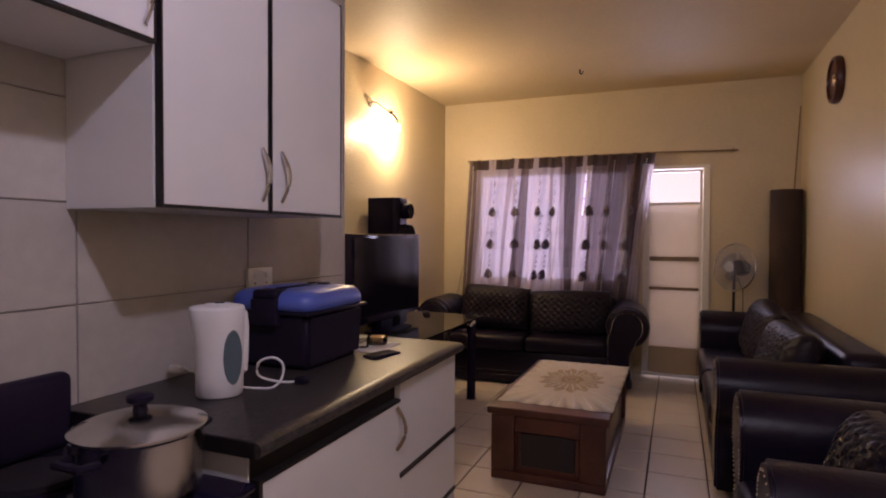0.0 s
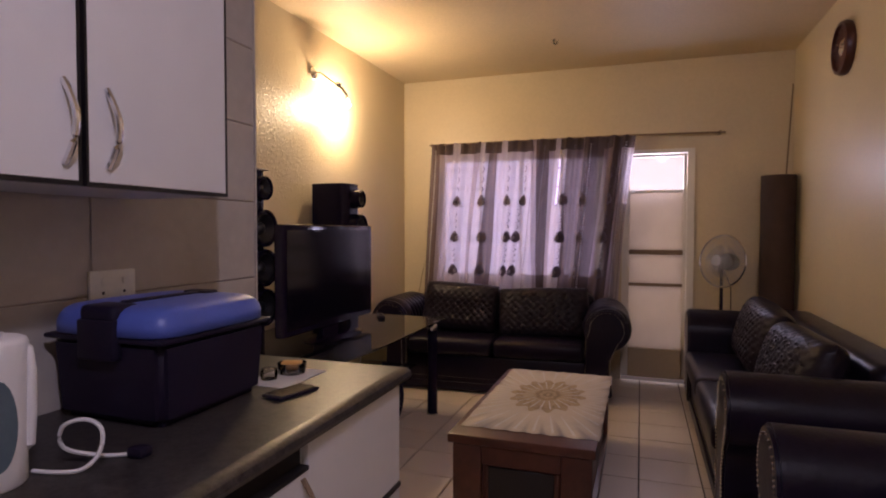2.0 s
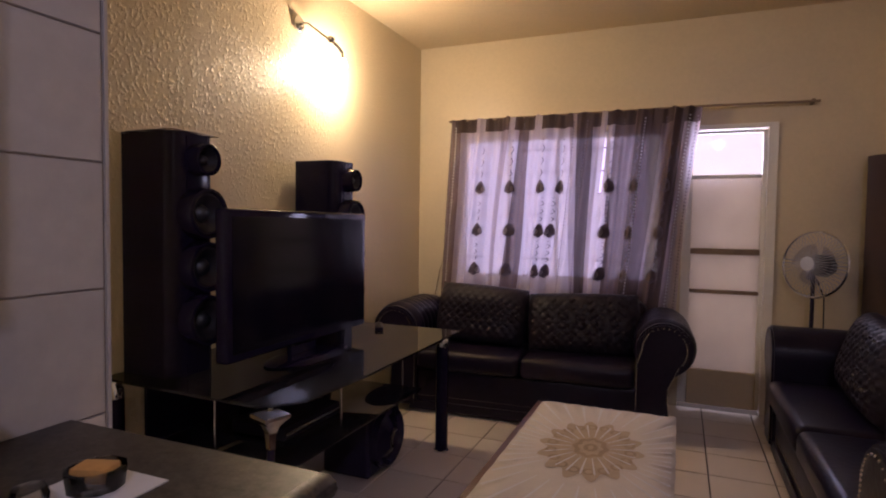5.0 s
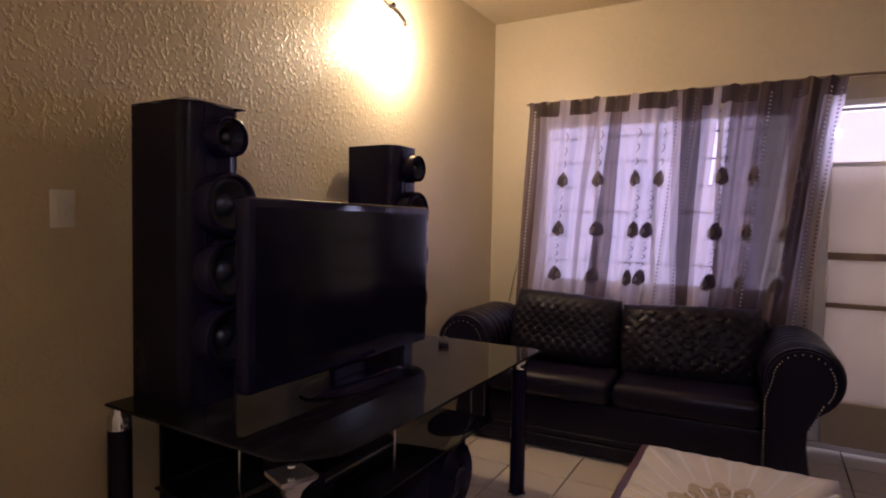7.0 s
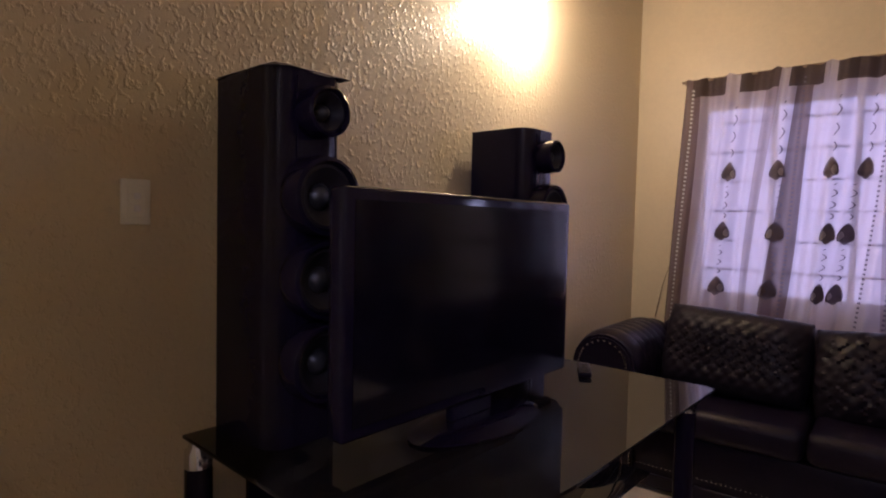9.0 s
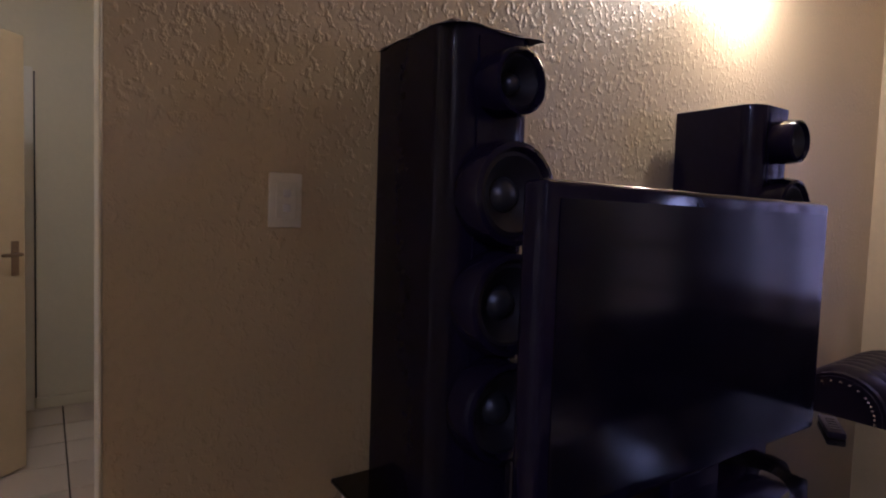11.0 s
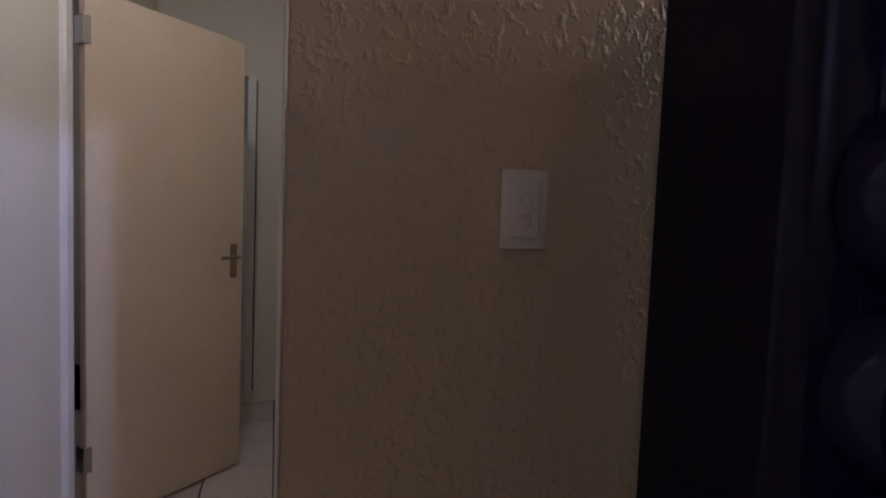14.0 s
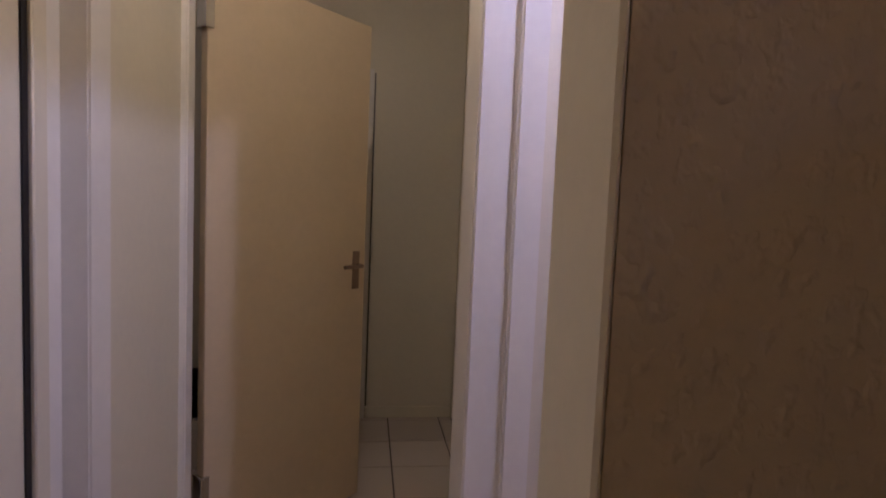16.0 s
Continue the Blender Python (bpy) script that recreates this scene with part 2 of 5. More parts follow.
M = dict(
    wall=mat("wall_paint", WALL, 0.42, vary=0.07, scale=1.5, grain=40, bump=0.3, depth=0.004),
    stipple=stippled(),
    passage=mat("passage_paint", (0.72, 0.66, 0.50), 0.5, vary=0.05, scale=1.5, grain=40, bump=0.2, depth=0.003),
    ceiling=mat("ceiling_paint", (0.66, 0.53, 0.34), 0.6, vary=0.10, scale=1.2, grain=50, bump=0.15, depth=0.003),
    floor_tile=mat("floor_tile_glaze", (0.58, 0.50, 0.42), 0.30, vary=0.03, scale=2.5, grain=60, bump=0.03, rand=0.05),
    wall_grout=mat("wall_grout", (0.33, 0.29, 0.26), 0.9, vary=0.2, grain=90),
    # the porch's daylight is put into the wall as emission
    porch=glow("glowing_porch", (1.0, 0.86, 0.80), 0.82),
    grey_cloth=mat("grey_cloth", (0.16, 0.135, 0.145), 0.9, vary=0.2, scale=20, grain=160, bump=0.5),
    grout=mat("grout", (0.09, 0.07, 0.055), 0.9, vary=0.2, grain=90),
    wall_tile=mat("wall_tile_glaze", (0.50, 0.46, 0.42), 0.4, vary=0.12, scale=4, grain=25, bump=0.05, rand=0.03),
    melamine=mat("white_melamine", (0.74, 0.73, 0.74), 0.45, vary=0.03, grain=300, bump=0.06, depth=0.0005),
    black_edge=mat("black_edging", (0.012, 0.01, 0.012), 0.4, vary=0.2),
    counter=mat("speckled_laminate", (0.042, 0.037, 0.036), 0.36, vary=0.9, scale=48, grain=150, bump=0.04, spec=0.2),
    leather=mat("black_leather", (0.010, 0.007, 0.017), 0.32, vary=0.25, scale=9, grain=45, bump=0.4, depth=0.004, spec=0.22),
    chrome=mat("chrome", (0.75, 0.75, 0.78), 0.14, 1.0, vary=0.05, bump=0),
    steel=mat("brushed_steel", (0.62, 0.60, 0.58), 0.2, 1.0, vary=0.08, grain=120, bump=0.08, stretch=(1, 1, 8)),
    black_gloss=mat("black_lacquer", (0.012, 0.009, 0.026), 0.10, vary=0.2, bump=0.02, spec=0.2),
    black_plastic=mat("black_plastic", (0.015, 0.011, 0.026), 0.5, vary=0.2, grain=200, spec=0.15),
    dust=mat("dust_cap_foil", (0.07, 0.07, 0.08), 0.35, 0.6, vary=0.15, grain=90, bump=0.2),
    screen=mat("screen", (0.006, 0.005, 0.013), 0.12, vary=0.1, bump=0, spec=0.35),
    cone=mat("cone_paper", (0.016, 0.013, 0.018), 0.6, vary=0.2, grain=120),
    brown_wood=mat("mahogany", (0.075, 0.022, 0.014), 0.35, vary=0.35, scale=5, grain=30, bump=0.1, stretch=(1, 12, 1)),
    lace=mat("printed_cloth", (0.56, 0.50, 0.44), 0.75, vary=0.08, scale=12, grain=150, bump=0.3),
    lace_tan=mat("tan_embroidery", (0.40, 0.31, 0.20), 0.7, vary=0.2, scale=20, grain=160, bump=0.4),
    lace_gold=mat("gold_embroidery", (0.27, 0.19, 0.10), 0.6, vary=0.3, grain=200, bump=0.4),
    paint_white=mat("white_door_paint", (0.80, 0.76, 0.68), 0.4, vary=0.05, scale=3, grain=40, bump=0.06),
    door_tan=mat("tan_door_paint", (0.60, 0.48, 0.30), 0.45, vary=0.06, scale=3, grain=30, bump=0.05),
    kettle=mat("white_plastic", (0.78, 0.77, 0.78), 0.35, vary=0.03, grain=200, bump=0.02),
    grey_blue=mat("grey_window", (0.10, 0.14, 0.17), 0.25, vary=0.1, bump=0),
    blue=mat("blue_plastic", (0.085, 0.13, 0.50), 0.4, vary=0.06, grain=160, bump=0.08),
    yellow=mat("yellow_sponge", (0.50, 0.26, 0.07), 0.8, vary=0.2, grain=80),
    paper=mat("paper", (0.62, 0.60, 0.60), 0.8, vary=0.05, grain=80),
    carpet=mat("rolled_carpet", (0.055, 0.032, 0.026), 0.95, vary=0.3, scale=8, grain=180, bump=0.8, depth=0.004),
    rod=mat("brown_rod", (0.22, 0.15, 0.09), 0.5, vary=0.2),
    plastic_white=mat("switch_plastic", (0.80, 0.78, 0.70), 0.4, vary=0.06, grain=90, bump=0.05),
    red=mat("red_blanket", (0.40, 0.03, 0.04), 0.9, vary=0.2, grain=90),
    fan_blade=mat("fan_blade", (0.42, 0.43, 0.52), 0.2, vary=0.05, bump=0),
    blade=glass("clear_blade", (0.62, 0.62, 0.72), 0.08),
    frosted=frosted_pane(),
    pane=glass("clear_glass", (0.95, 0.95, 0.97)),
    smoked=glass("smoked_glass", (0.13, 0.12, 0.13), 0.02, dust=0.05),
    clear=glass("ashtray_glass", (0.8, 0.8, 0.8), 0.03),
    bulb_warm=glow("lit_warm_bulb", (1.0, 0.78, 0.45), 30.0),
    bulb_cool=glow("lit_cool_bulb", (0.85, 0.82, 1.0), 15.0),
    # emission carries the yard's daylight and its lilac tint
    outside=glow("glowing_yard", (0.92, 0.78, 1.0), 0.88),
    voile=curtain_cloth(),
    motif=mat("printed_motif", (0.13, 0.10, 0.125), 0.8, vary=0.2, grain=200),
)


M["quilt"] = mat("quilted_leather", (0.016, 0.012, 0.019), 0.38, vary=0.25, scale=9, grain=60, bump=0.3, depth=0.003, spec=0.18)

# ---- mesh helpers ----
def smooth_by_angle(bm, deg=40):
    for f in bm.faces:
        f.smooth = True
    for e in bm.edges:
        if len(e.link_faces) == 2 and e.calc_face_angle(0) > radians(deg):
            e.smooth = False


def part(name, bm, material, parent=None, label="", smooth=True):
    if smooth:
        smooth_by_angle(bm)
    me = bpy.data.meshes.new(name)
    bm.to_mesh(me)
    bm.free()
    me.materials.append(M[material] if isinstance(material, str) else material)
    ob = new(name, me)
    ob.parent = parent
    if label:
        tagged(ob, label)
    return ob


def empty(name, place=(0, 0, 0), turn=0.0):
    ob = new(name)
    ob.matrix_world = pose(*place, 0, 0, turn)
    return ob


def box(x0, x1, y0, y1, z0, z1, r=0.0, seg=2, bm=None, m=None):
    bm2 = bmesh.new()
    bmesh.ops.create_cube(bm2, size=1)
    bmesh.ops.transform(bm2, matrix=Matrix.Translation(((x0 + x1) / 2, (y0 + y1) / 2, (z0 + z1) / 2)) @ Matrix.Diagonal((x1 - x0, y1 - y0, z1 - z0, 1)), verts=bm2.verts)
    if r:
        bmesh.ops.bevel(bm2, geom=bm2.edges[:], offset=r, segments=seg, profile=0.5, affect="EDGES")
    if m is not None:
        bmesh.ops.transform(bm2, matrix=m, verts=bm2.verts)
    return join(bm, bm2)


def join(bm, bm2):
    if bm is None:
        return bm2
    me = bpy.data.meshes.new("tmp")
    bm2.to_mesh(me)
    bm2.free()
    bm.from_mesh(me)
    bpy.data.meshes.remove(me)
    return bm


def lathe(profile, steps=32, bm=None, m=None, close=False):
    """A turned body round z from (radius, height) pairs."""
    bm2 = bmesh.new()
    rings = []
    for r, z in profile:
        if r < 1e-5:
            rings.append([bm2.verts.new((0, 0, z))])
        else:
            rings.append([bm2.verts.new((r * math.cos(2 * math.pi * i / steps), r * math.sin(2 * math.pi * i / steps), z)) for i in range(steps)])
    for a, b in zip(rings, rings[1:]):
        for i in range(steps):
            j = (i + 1) % steps
            if len(a) == 1 and len(b) == 1:
                continue
            if len(a) == 1:
                bm2.faces.new((a[0], b[i], b[j]))
            elif len(b) == 1:
                bm2.faces.new((a[i], b[0], a[j]))
            else:
                bm2.faces.new((a[i], b[i], b[j], a[j]))
    bmesh.ops.recalc_face_normals(bm2, faces=bm2.faces)
    if m is not None:
        bmesh.ops.transform(bm2, matrix=m, verts=bm2.verts)
    return join(bm, bm2)


def tube(points, r, steps=8, bm=None, closed=False):
    """A round bar along points."""
    bm2 = bmesh.new()
    pts = [Vector(p) for p in points]
    rings = []
    n = len(pts)
    for i, p in enumerate(pts):
        a = pts[(i - 1) % n] if closed or i else p
        b = pts[(i + 1) % n] if closed or i < n - 1 else p
        d = (b - a).normalized()
        up = Vector((0, 0, 1)) if abs(d.z) < 0.95 else Vector((1, 0, 0))
        u = d.cross(up).normalized()
        v = d.cross(u)
        rings.append([bm2.verts.new(p + r * (math.cos(2 * math.pi * k / steps) * u + math.sin(2 * math.pi * k / steps) * v)) for k in range(steps)])
    pairs = list(zip(rings, rings[1:])) + ([(rings[-1], rings[0])] if closed else [])
    for a, b in pairs:
        for k in range(steps):
            bm2.faces.new((a[k], a[(k + 1) % steps], b[(k + 1) % steps], b[k]))
    if not closed:
        bm2.faces.new(rings[0])
        bm2.faces.new(rings[-1])
    bmesh.ops.recalc_face_normals(bm2, faces=bm2.faces)
    return join(bm, bm2)


def extrude_outline(outline, thick, axis_m, r=0.0, bm=None):
    """A slab from a 2D outline (x, z), thick along y, then placed by axis_m."""
    bm2 = bmesh.new()
    a = [bm2.verts.new((x, 0, z)) for x, z in outline]
    b = [bm2.verts.new((x, thick, z)) for x, z in outline]
    n = len(a)
    bm2.faces.new(a)
    bm2.faces.new(b[::-1])
    for i in range(n):
        bm2.faces.new((a[i], b[i], b[(i + 1) % n], a[(i + 1) % n]))
    bmesh.ops.recalc_face_normals(bm2, faces=bm2.faces)
    if r:
        bmesh.ops.bevel(bm2, geom=[e for e in bm2.edges if abs(e.calc_face_angle(0)) > 0.9], offset=r, segments=2, affect="EDGES")
    bmesh.ops.transform(bm2, matrix=axis_m, verts=bm2.verts)
    bmesh.ops.recalc_face_normals(bm2, faces=bm2.faces)
    return join(bm, bm2)


def pillow(w, h, t, bm=None, m=None, nx=14, nz=10, power=0.45, quilt=0.0):
    """A stuffed cushion, w across x, h up z, t thick along y, with UVs."""
    bm2 = bmesh.new()
    uvl = bm2.loops.layers.uv.new("UVMap")
    def grid(sign):
        g = {}
        for i in range(nx + 1):
            for k in range(nz + 1):
                u, v = i / nx * 2 - 1, k / nz * 2 - 1
                full = max(0.0, (1 - u ** 4) * (1 - v ** 4)) ** power
                pinch = 1 - 0.04 * (u * u * v * v)
                if quilt:
                    p, q = (u * w + v * h) / 2 / quilt, (u * w - v * h) / 2 / quilt
                    full *= 1 - 0.17 * (1 - min(1.0, 2.2 * min(abs(math.sin(math.pi * p)), abs(math.sin(math.pi * q)))))
                g[i, k] = bm2.verts.new((u * w / 2 * pinch, sign * t / 2 * full, v * h / 2 * pinch))
        return g
    for sign in (-1, 1):
        g = grid(sign)
        for i in range(nx):
            for k in range(nz):
                f = bm2.faces.new((g[i, k], g[i + 1, k], g[i + 1, k + 1], g[i, k + 1]))
                for l in f.loops:
                    l[uvl].uv = (l.vert.co.x, l.vert.co.z)
    bmesh.ops.remove_doubles(bm2, verts=bm2.verts, dist=0.0005)
    bmesh.ops.recalc_face_normals(bm2, faces=bm2.faces)
    if m is not None:
        bmesh.ops.transform(bm2, matrix=m, verts=bm2.verts)
    return join(bm, bm2)


def structure(name, bm, material, label, category="wall", smooth=False):
    return tagged(part(name, bm, material, None, "", smooth), label, category, "", "structure")


# ---- large structure ----
LX, RX, FY, BY, CZ = -2.36, 1.0, 5.84, -1.7, 2.745
KX, KE = -1.39, 2.23
PY, EX = 1.78, -5.46

structure("floor", box(-6.6, 1.2, -1.9, 6.0, -0.2, -0.008), "grout", "dark grout bed under the ceramic floor tiles", "floor")
structure("ceiling", box(-6.6, 1.2, -1.9, 6.0, CZ, CZ + 0.15), "ceiling", "cream painted plaster ceiling", "ceiling")
bm = box(LX - 0.11, LX, 2.49, FY, 0, CZ)
box(LX - 0.11, LX, PY, 2.49, 2.07, CZ, bm=bm)
structure("wall_west", bm, "stipple", "cream stippled plaster wall beside the passage opening")
bm = box(LX - 0.11, -2.0, FY, FY + 0.2, 0, CZ)
box(-2.0, -0.30, FY, FY + 0.2, 0, 0.85, bm=bm)
box(-2.0, 0.28, FY, FY + 0.2, 2.0, CZ, bm=bm)
box(0.28, RX, FY, FY + 0.2, 0, CZ, bm=bm)
box(-0.42, -0.30, FY, FY + 0.2, 0.85, 2.0, bm=bm)
structure("wall_north", bm, "wall", "cream painted wall with the window and door")
structure("wall_east", box(RX, RX + 0.15, BY, FY + 0.2, 0, CZ), "wall", "cream semi-gloss painted side wall")
structure("wall_south", box(-1.5, RX, BY - 0.15, BY, 0, CZ), "wall", "cream painted kitchen end wall")
structure("wall_kitchen", box(KX - 0.11, KX - 0.012, BY, KE, 0, CZ), "wall", "painted kitchen wall behind the tiles")
bm = box(-3.10, KX - 0.11, PY - 0.12, PY, 0, CZ)
box(-3.92, -3.24, PY - 0.12, PY, 0, CZ, bm=bm)
box(EX - 0.1, -4.80, PY - 0.12, PY, 0, CZ, bm=bm)
box(-4.80, -3.92, PY - 0.12, PY, 2.07, CZ, bm=bm)
box(-3.24, -3.10, PY - 0.12, PY, 2.07, CZ, bm=bm)
structure("wall_passage_south", bm, "passage", "pale cream painted passage wall with door openings")
bm = box(EX - 0.1, EX, 2.335, 3.0, 0, CZ)
box(EX - 0.1, EX, PY, 2.335, 2.07, CZ, bm=bm)
structure("wall_passage_end", bm, "passage", "pale cream end wall of the passage")
structure("wall_beyond", box(-6.6, -6.5, 0.8, 3.1, 0, CZ), "passage", "cream wall of the space beyond the passage")
bm = box(EX, -3.45, 2.88, 2.98, 0, CZ)
box(-3.47, -3.33, 2.60, 2.98, 0, CZ, bm=bm)
box(-3.33, LX - 0.11, 2.53, 2.70, 2.05, CZ, bm=bm)
structure("wall_passage_north", bm, "passage", "pale cream painted passage wall beside a doorway")
# rooms behind the passage doors
bm = box(-5.6, LX - 0.11, 5.84, 6.0, 0, 0.9)
box(-5.6, LX - 0.11, 5.84, 6.0, 2.0, CZ, bm=bm)
box(-5.6, -4.3, 5.84, 6.0, 0.9, 2.0, bm=bm)
box(-2.9, LX - 0.11, 5.84, 6.0, 0.9, 2.0, bm=bm)
box(-5.6, -5.5, 2.98, 5.84, 0, CZ, bm=bm)
structure("wall_bedroom", bm, "passage", "cream bedroom wall with a window opening")
bm = box(-6.6, -1.5, -0.2, -0.1, 0, CZ)
box(-1.62, -1.51, -0.1, PY - 0.12, 0, CZ, bm=bm)
box(-6.6, -6.5, -0.1, 0.8, 0, CZ, bm=bm)
structure("wall_back_room", bm, "passage", "cream wall of the room behind the open door")
# plain sheet that glows in place of the daylit yard
bm = box(-6.0, 2.5, 7.6, 7.65, -0.5, 4.5)
structure("backdrop", bm, "outside", "pale glowing backdrop for the daylit yard outside the window", "backdrop")
# porch wall that glows by itself instead of being lit
bm = box(-0.6, 1.0, 6.9, 6.95, -0.1, 2.9)
structure("porch_backdrop", bm, "porch", "pale glowing backdrop for the daylit porch wall beyond the door glass", "backdrop")
structure("porch_floor", box(-6, 2.5, 6.04, 7.6, -0.2, -0.02), "grout", "dark porch paving outside the door", "floor")

# window with burglar bars
win = tagged(empty("window_1", (-1.21, FY + 0.1, 0.85)), "steel window with horizontal glazing bars behind the curtain", "window", "", "structure")


def local(bm, ob):
    bmesh.ops.transform(bm, matrix=ob.matrix_world.inverted(), verts=bm.verts)
    return bm


bm = box(-2.0, -1.96, FY + 0.07, FY + 0.12, 0.85, 2.0)
box(-0.46, -0.42, FY + 0.07, FY + 0.12, 0.85, 2.0, bm=bm)
box(-1.96, -0.46, FY + 0.07, FY + 0.12, 1.96, 2.0, bm=bm)
box(-1.96, -0.46, FY + 0.07, FY + 0.12, 0.85, 0.89, bm=bm)
part("window_frame", local(bm, win), "paint_white", win)
for x in (-1.60, -1.21, -0.83):
    part("mullion", local(box(x - 0.015, x + 0.015, FY + 0.075, FY + 0.115, 0.89, 1.96), win), "paint_white", win)
for k in range(6):
    z = 1.02 + 0.17 * k
    part("glazing_bar", local(box(-1.96, -0.46, FY + 0.03, FY + 0.042, z, z + 0.009), win), "black_edge", win)
pn = part("pane", local(box(-1.96, -0.46, FY + 0.093, FY + 0.097, 0.89, 1.96), win), "pane", win)
pn.visible_shadow = False

# glazed back door
door = tagged(empty("door_1", (0.0, FY + 0.03, 0)), "cream outside door with frosted panels and a clear top pane", "door", "", "structure")
bm = box(0.225, 0.28, FY - 0.012, FY + 0.12, 0, 1.97)
box(-0.30, 0.28, FY - 0.012, FY + 0.12, 1.97, 2.0, bm=bm)
part("door_frame", local(bm, door), "paint_white", door)
for name, x0, x1, z0, z1, y in (("stile", 0.195, 0.222, 0.03, 1.96, 0), ("stile", -0.30, -0.24, 0.03, 1.96, 0), ("panel", -0.24, 0.195, 1.14, 1.64, 0.012), ("rail", -0.24, 0.195, 1.10, 1.14, -0.014),
                                ("panel", -0.24, 0.195, 0.85, 1.10, 0.008), ("rail", -0.24, 0.195, 0.825, 0.85, -0.014), ("panel", -0.24, 0.195, 0.28, 0.825, 0.012), ("kick_board", -0.24, 0.195, 0.03, 0.28, -0.012),
                                ("rail", -0.24, 0.195, 1.63, 1.655, 0.0), ("rail", -0.24, 0.195, 1.94, 1.96, 0.0)):
    mt = "rod" if name == "rail" and z0 < 1.2 else ("door_tan" if name == "kick_board" else "frosted" if name == "panel" else "paint_white")
    part(name, local(box(x0, x1, FY + 0.016 + y, FY + 0.05, z0, z1, 0.003, 1), door), mt, door)
pn = part("pane", local(box(-0.24, 0.195, FY + 0.030, FY + 0.034, 1.655, 1.94), door), "pane", door)
pn.visible_shadow = False

# passage doors
def plain_door(name, hinge, angle, width, label, handle_side):
    d = tagged(empty(name, (*hinge, 0), angle), label, "door", "", "structure")
    part("leaf", box(0, width, -0.02, 0.02, 0.012, 2.03, 0.003, 1), "door_tan", d)
    for s in (-1, 1):
        h = part("handle_plate", box(width - 0.075, width - 0.035, s * 0.021 - 0.002, s * 0.021 + 0.002, 0.93, 1.09, 0.0015, 1), "rod", d, "dark bronze handle plate")
        part("lever", tube([(width - 0.055, s * 0.022, 1.03), (width - 0.055, s * 0.06, 1.03), (width - 0.07, s * 0.066, 1.03), (width - 0.16, s * 0.066, 1.03)], 0.008), "rod", h)
    for z in (0.25, 1.83):
        part("hinge", box(-0.012, 0.02, -0.026, 0.026, z, z + 0.1, 0.002, 1), "steel", d, "steel butt hinge")
    return d


plain_door("door_2", (-3.995, 1.80), 136.0, 0.74, "tan painted flush door standing half open into the passage", 1)
d3 = tagged(empty("door_3", (-3.17, PY - 0.05, 0)), "cream painted closed door in the passage wall", "door", "", "structure")
part("leaf", box(-0.055, 0.045, -0.02, 0.02, 0.012, 2.05, 0.003, 1), "paint_white", d3)
part("casing", box(0.071, 0.114, 0.051, 0.062, 0, 2.05, 0.003, 1), "passage", d3, "cream painted casing")
# the dark line by the casing is shade, laid on as a black strip
part("shadow_gap", box(0.115, 0.130, 0.051, 0.054, 0, 2.05), "black_edge", d3, "black strip painted as the shade beside the casing")


def steel_frame(name, pts, z1, label):
    """A pressed steel frame jamb: a stepped profile in plan, extruded to the height."""
    bm = bmesh.new()
    a = [bm.verts.new((x, y, 0)) for x, y in pts]
    b = [bm.verts.new((x, y, z1)) for x, y in pts]
    n = len(a)
    bm.faces.new(a)
    bm.faces.new(b)
    for i in range(n):
        bm.faces.new((a[i], a[(i + 1) % n], b[(i + 1) % n], b[i]))
    bmesh.ops.recalc_face_normals(bm, faces=bm.faces)
    bmesh.ops.bevel(bm, geom=[e for e in bm.edges if abs(e.verts[0].co.z - e.verts[1].co.z) > 0.5], offset=0.005, segments=2, affect="EDGES")
    return tagged(part(name, bm, "paint_white"), label, "door frame", "", "structure")


steel_frame("door_frame", [(-3.33, 2.57), (-3.47, 2.57), (-3.47, 2.60), (-3.33, 2.60), (-3.33, 2.725), (-3.285, 2.725), (-3.285, 2.66), (-3.305, 2.66), (-3.305, 2.615), (-3.285, 2.615), (-3.285, 2.57)], 2.05, "white painted steel door frame with a stepped rebate")
steel_frame("door_frame", [(-3.93, PY - 0.13), (-3.83, PY - 0.13), (-3.83, PY + 0.02), (-3.90, PY + 0.02), (-3.90, PY), (-3.97, PY), (-3.97, PY - 0.02), (-3.945, PY - 0.02), (-3.945, PY - 0.08), (-3.93, PY - 0.08)], 2.05, "white painted steel door frame beside the half open door")
steel_frame("door_frame", [(-3.24, PY - 0.10), (-3.24, PY + 0.018), (-3.30, PY + 0.018), (-3.30, PY + 0.001), (-3.32, PY + 0.001), (-3.32, PY + 0.022), (-3.225, PY + 0.022), (-3.225, PY - 0.10)], 2.05, "white painted door frame in the passage wall")
steel_frame("door_frame", [(EX + 0.001, 2.30), (EX + 0.02, 2.30), (EX + 0.02, 2.345), (EX - 0.10, 2.345), (EX - 0.10, 2.31), (EX + 0.001, 2.31)], 2.07, "cream door frame at the end of the passage")
steel_frame("door_frame", [(LX - 0.125, 2.50), (LX - 0.155, 2.50), (LX - 0.155, 2.60), (LX - 0.125, 2.60)], 2.05, "cream painted door frame close behind the wall edge")

structure("trim_reveal", box(LX - 0.109, LX + 0.002, 2.483, 2.4895, 0, 2.069, 0.003, 1), "passage", "smooth cream plaster lining of the passage opening", "wall")
# the shadow beside the frame is a thin black strip on the wall
structure("trim_shadow_line", box(EX + 0.001, EX + 0.004, 2.349, 2.357, 0.0, 2.05), "black_edge", "black strip drawn as the shadow line beside the end door frame", "wall")
# skirting
structure("baseboard", box(EX + 0.001, EX + 0.014, 2.35, 2.88, 0, 0.07, 0.003, 1), "passage", "low cream skirting in the passage", "skirting")

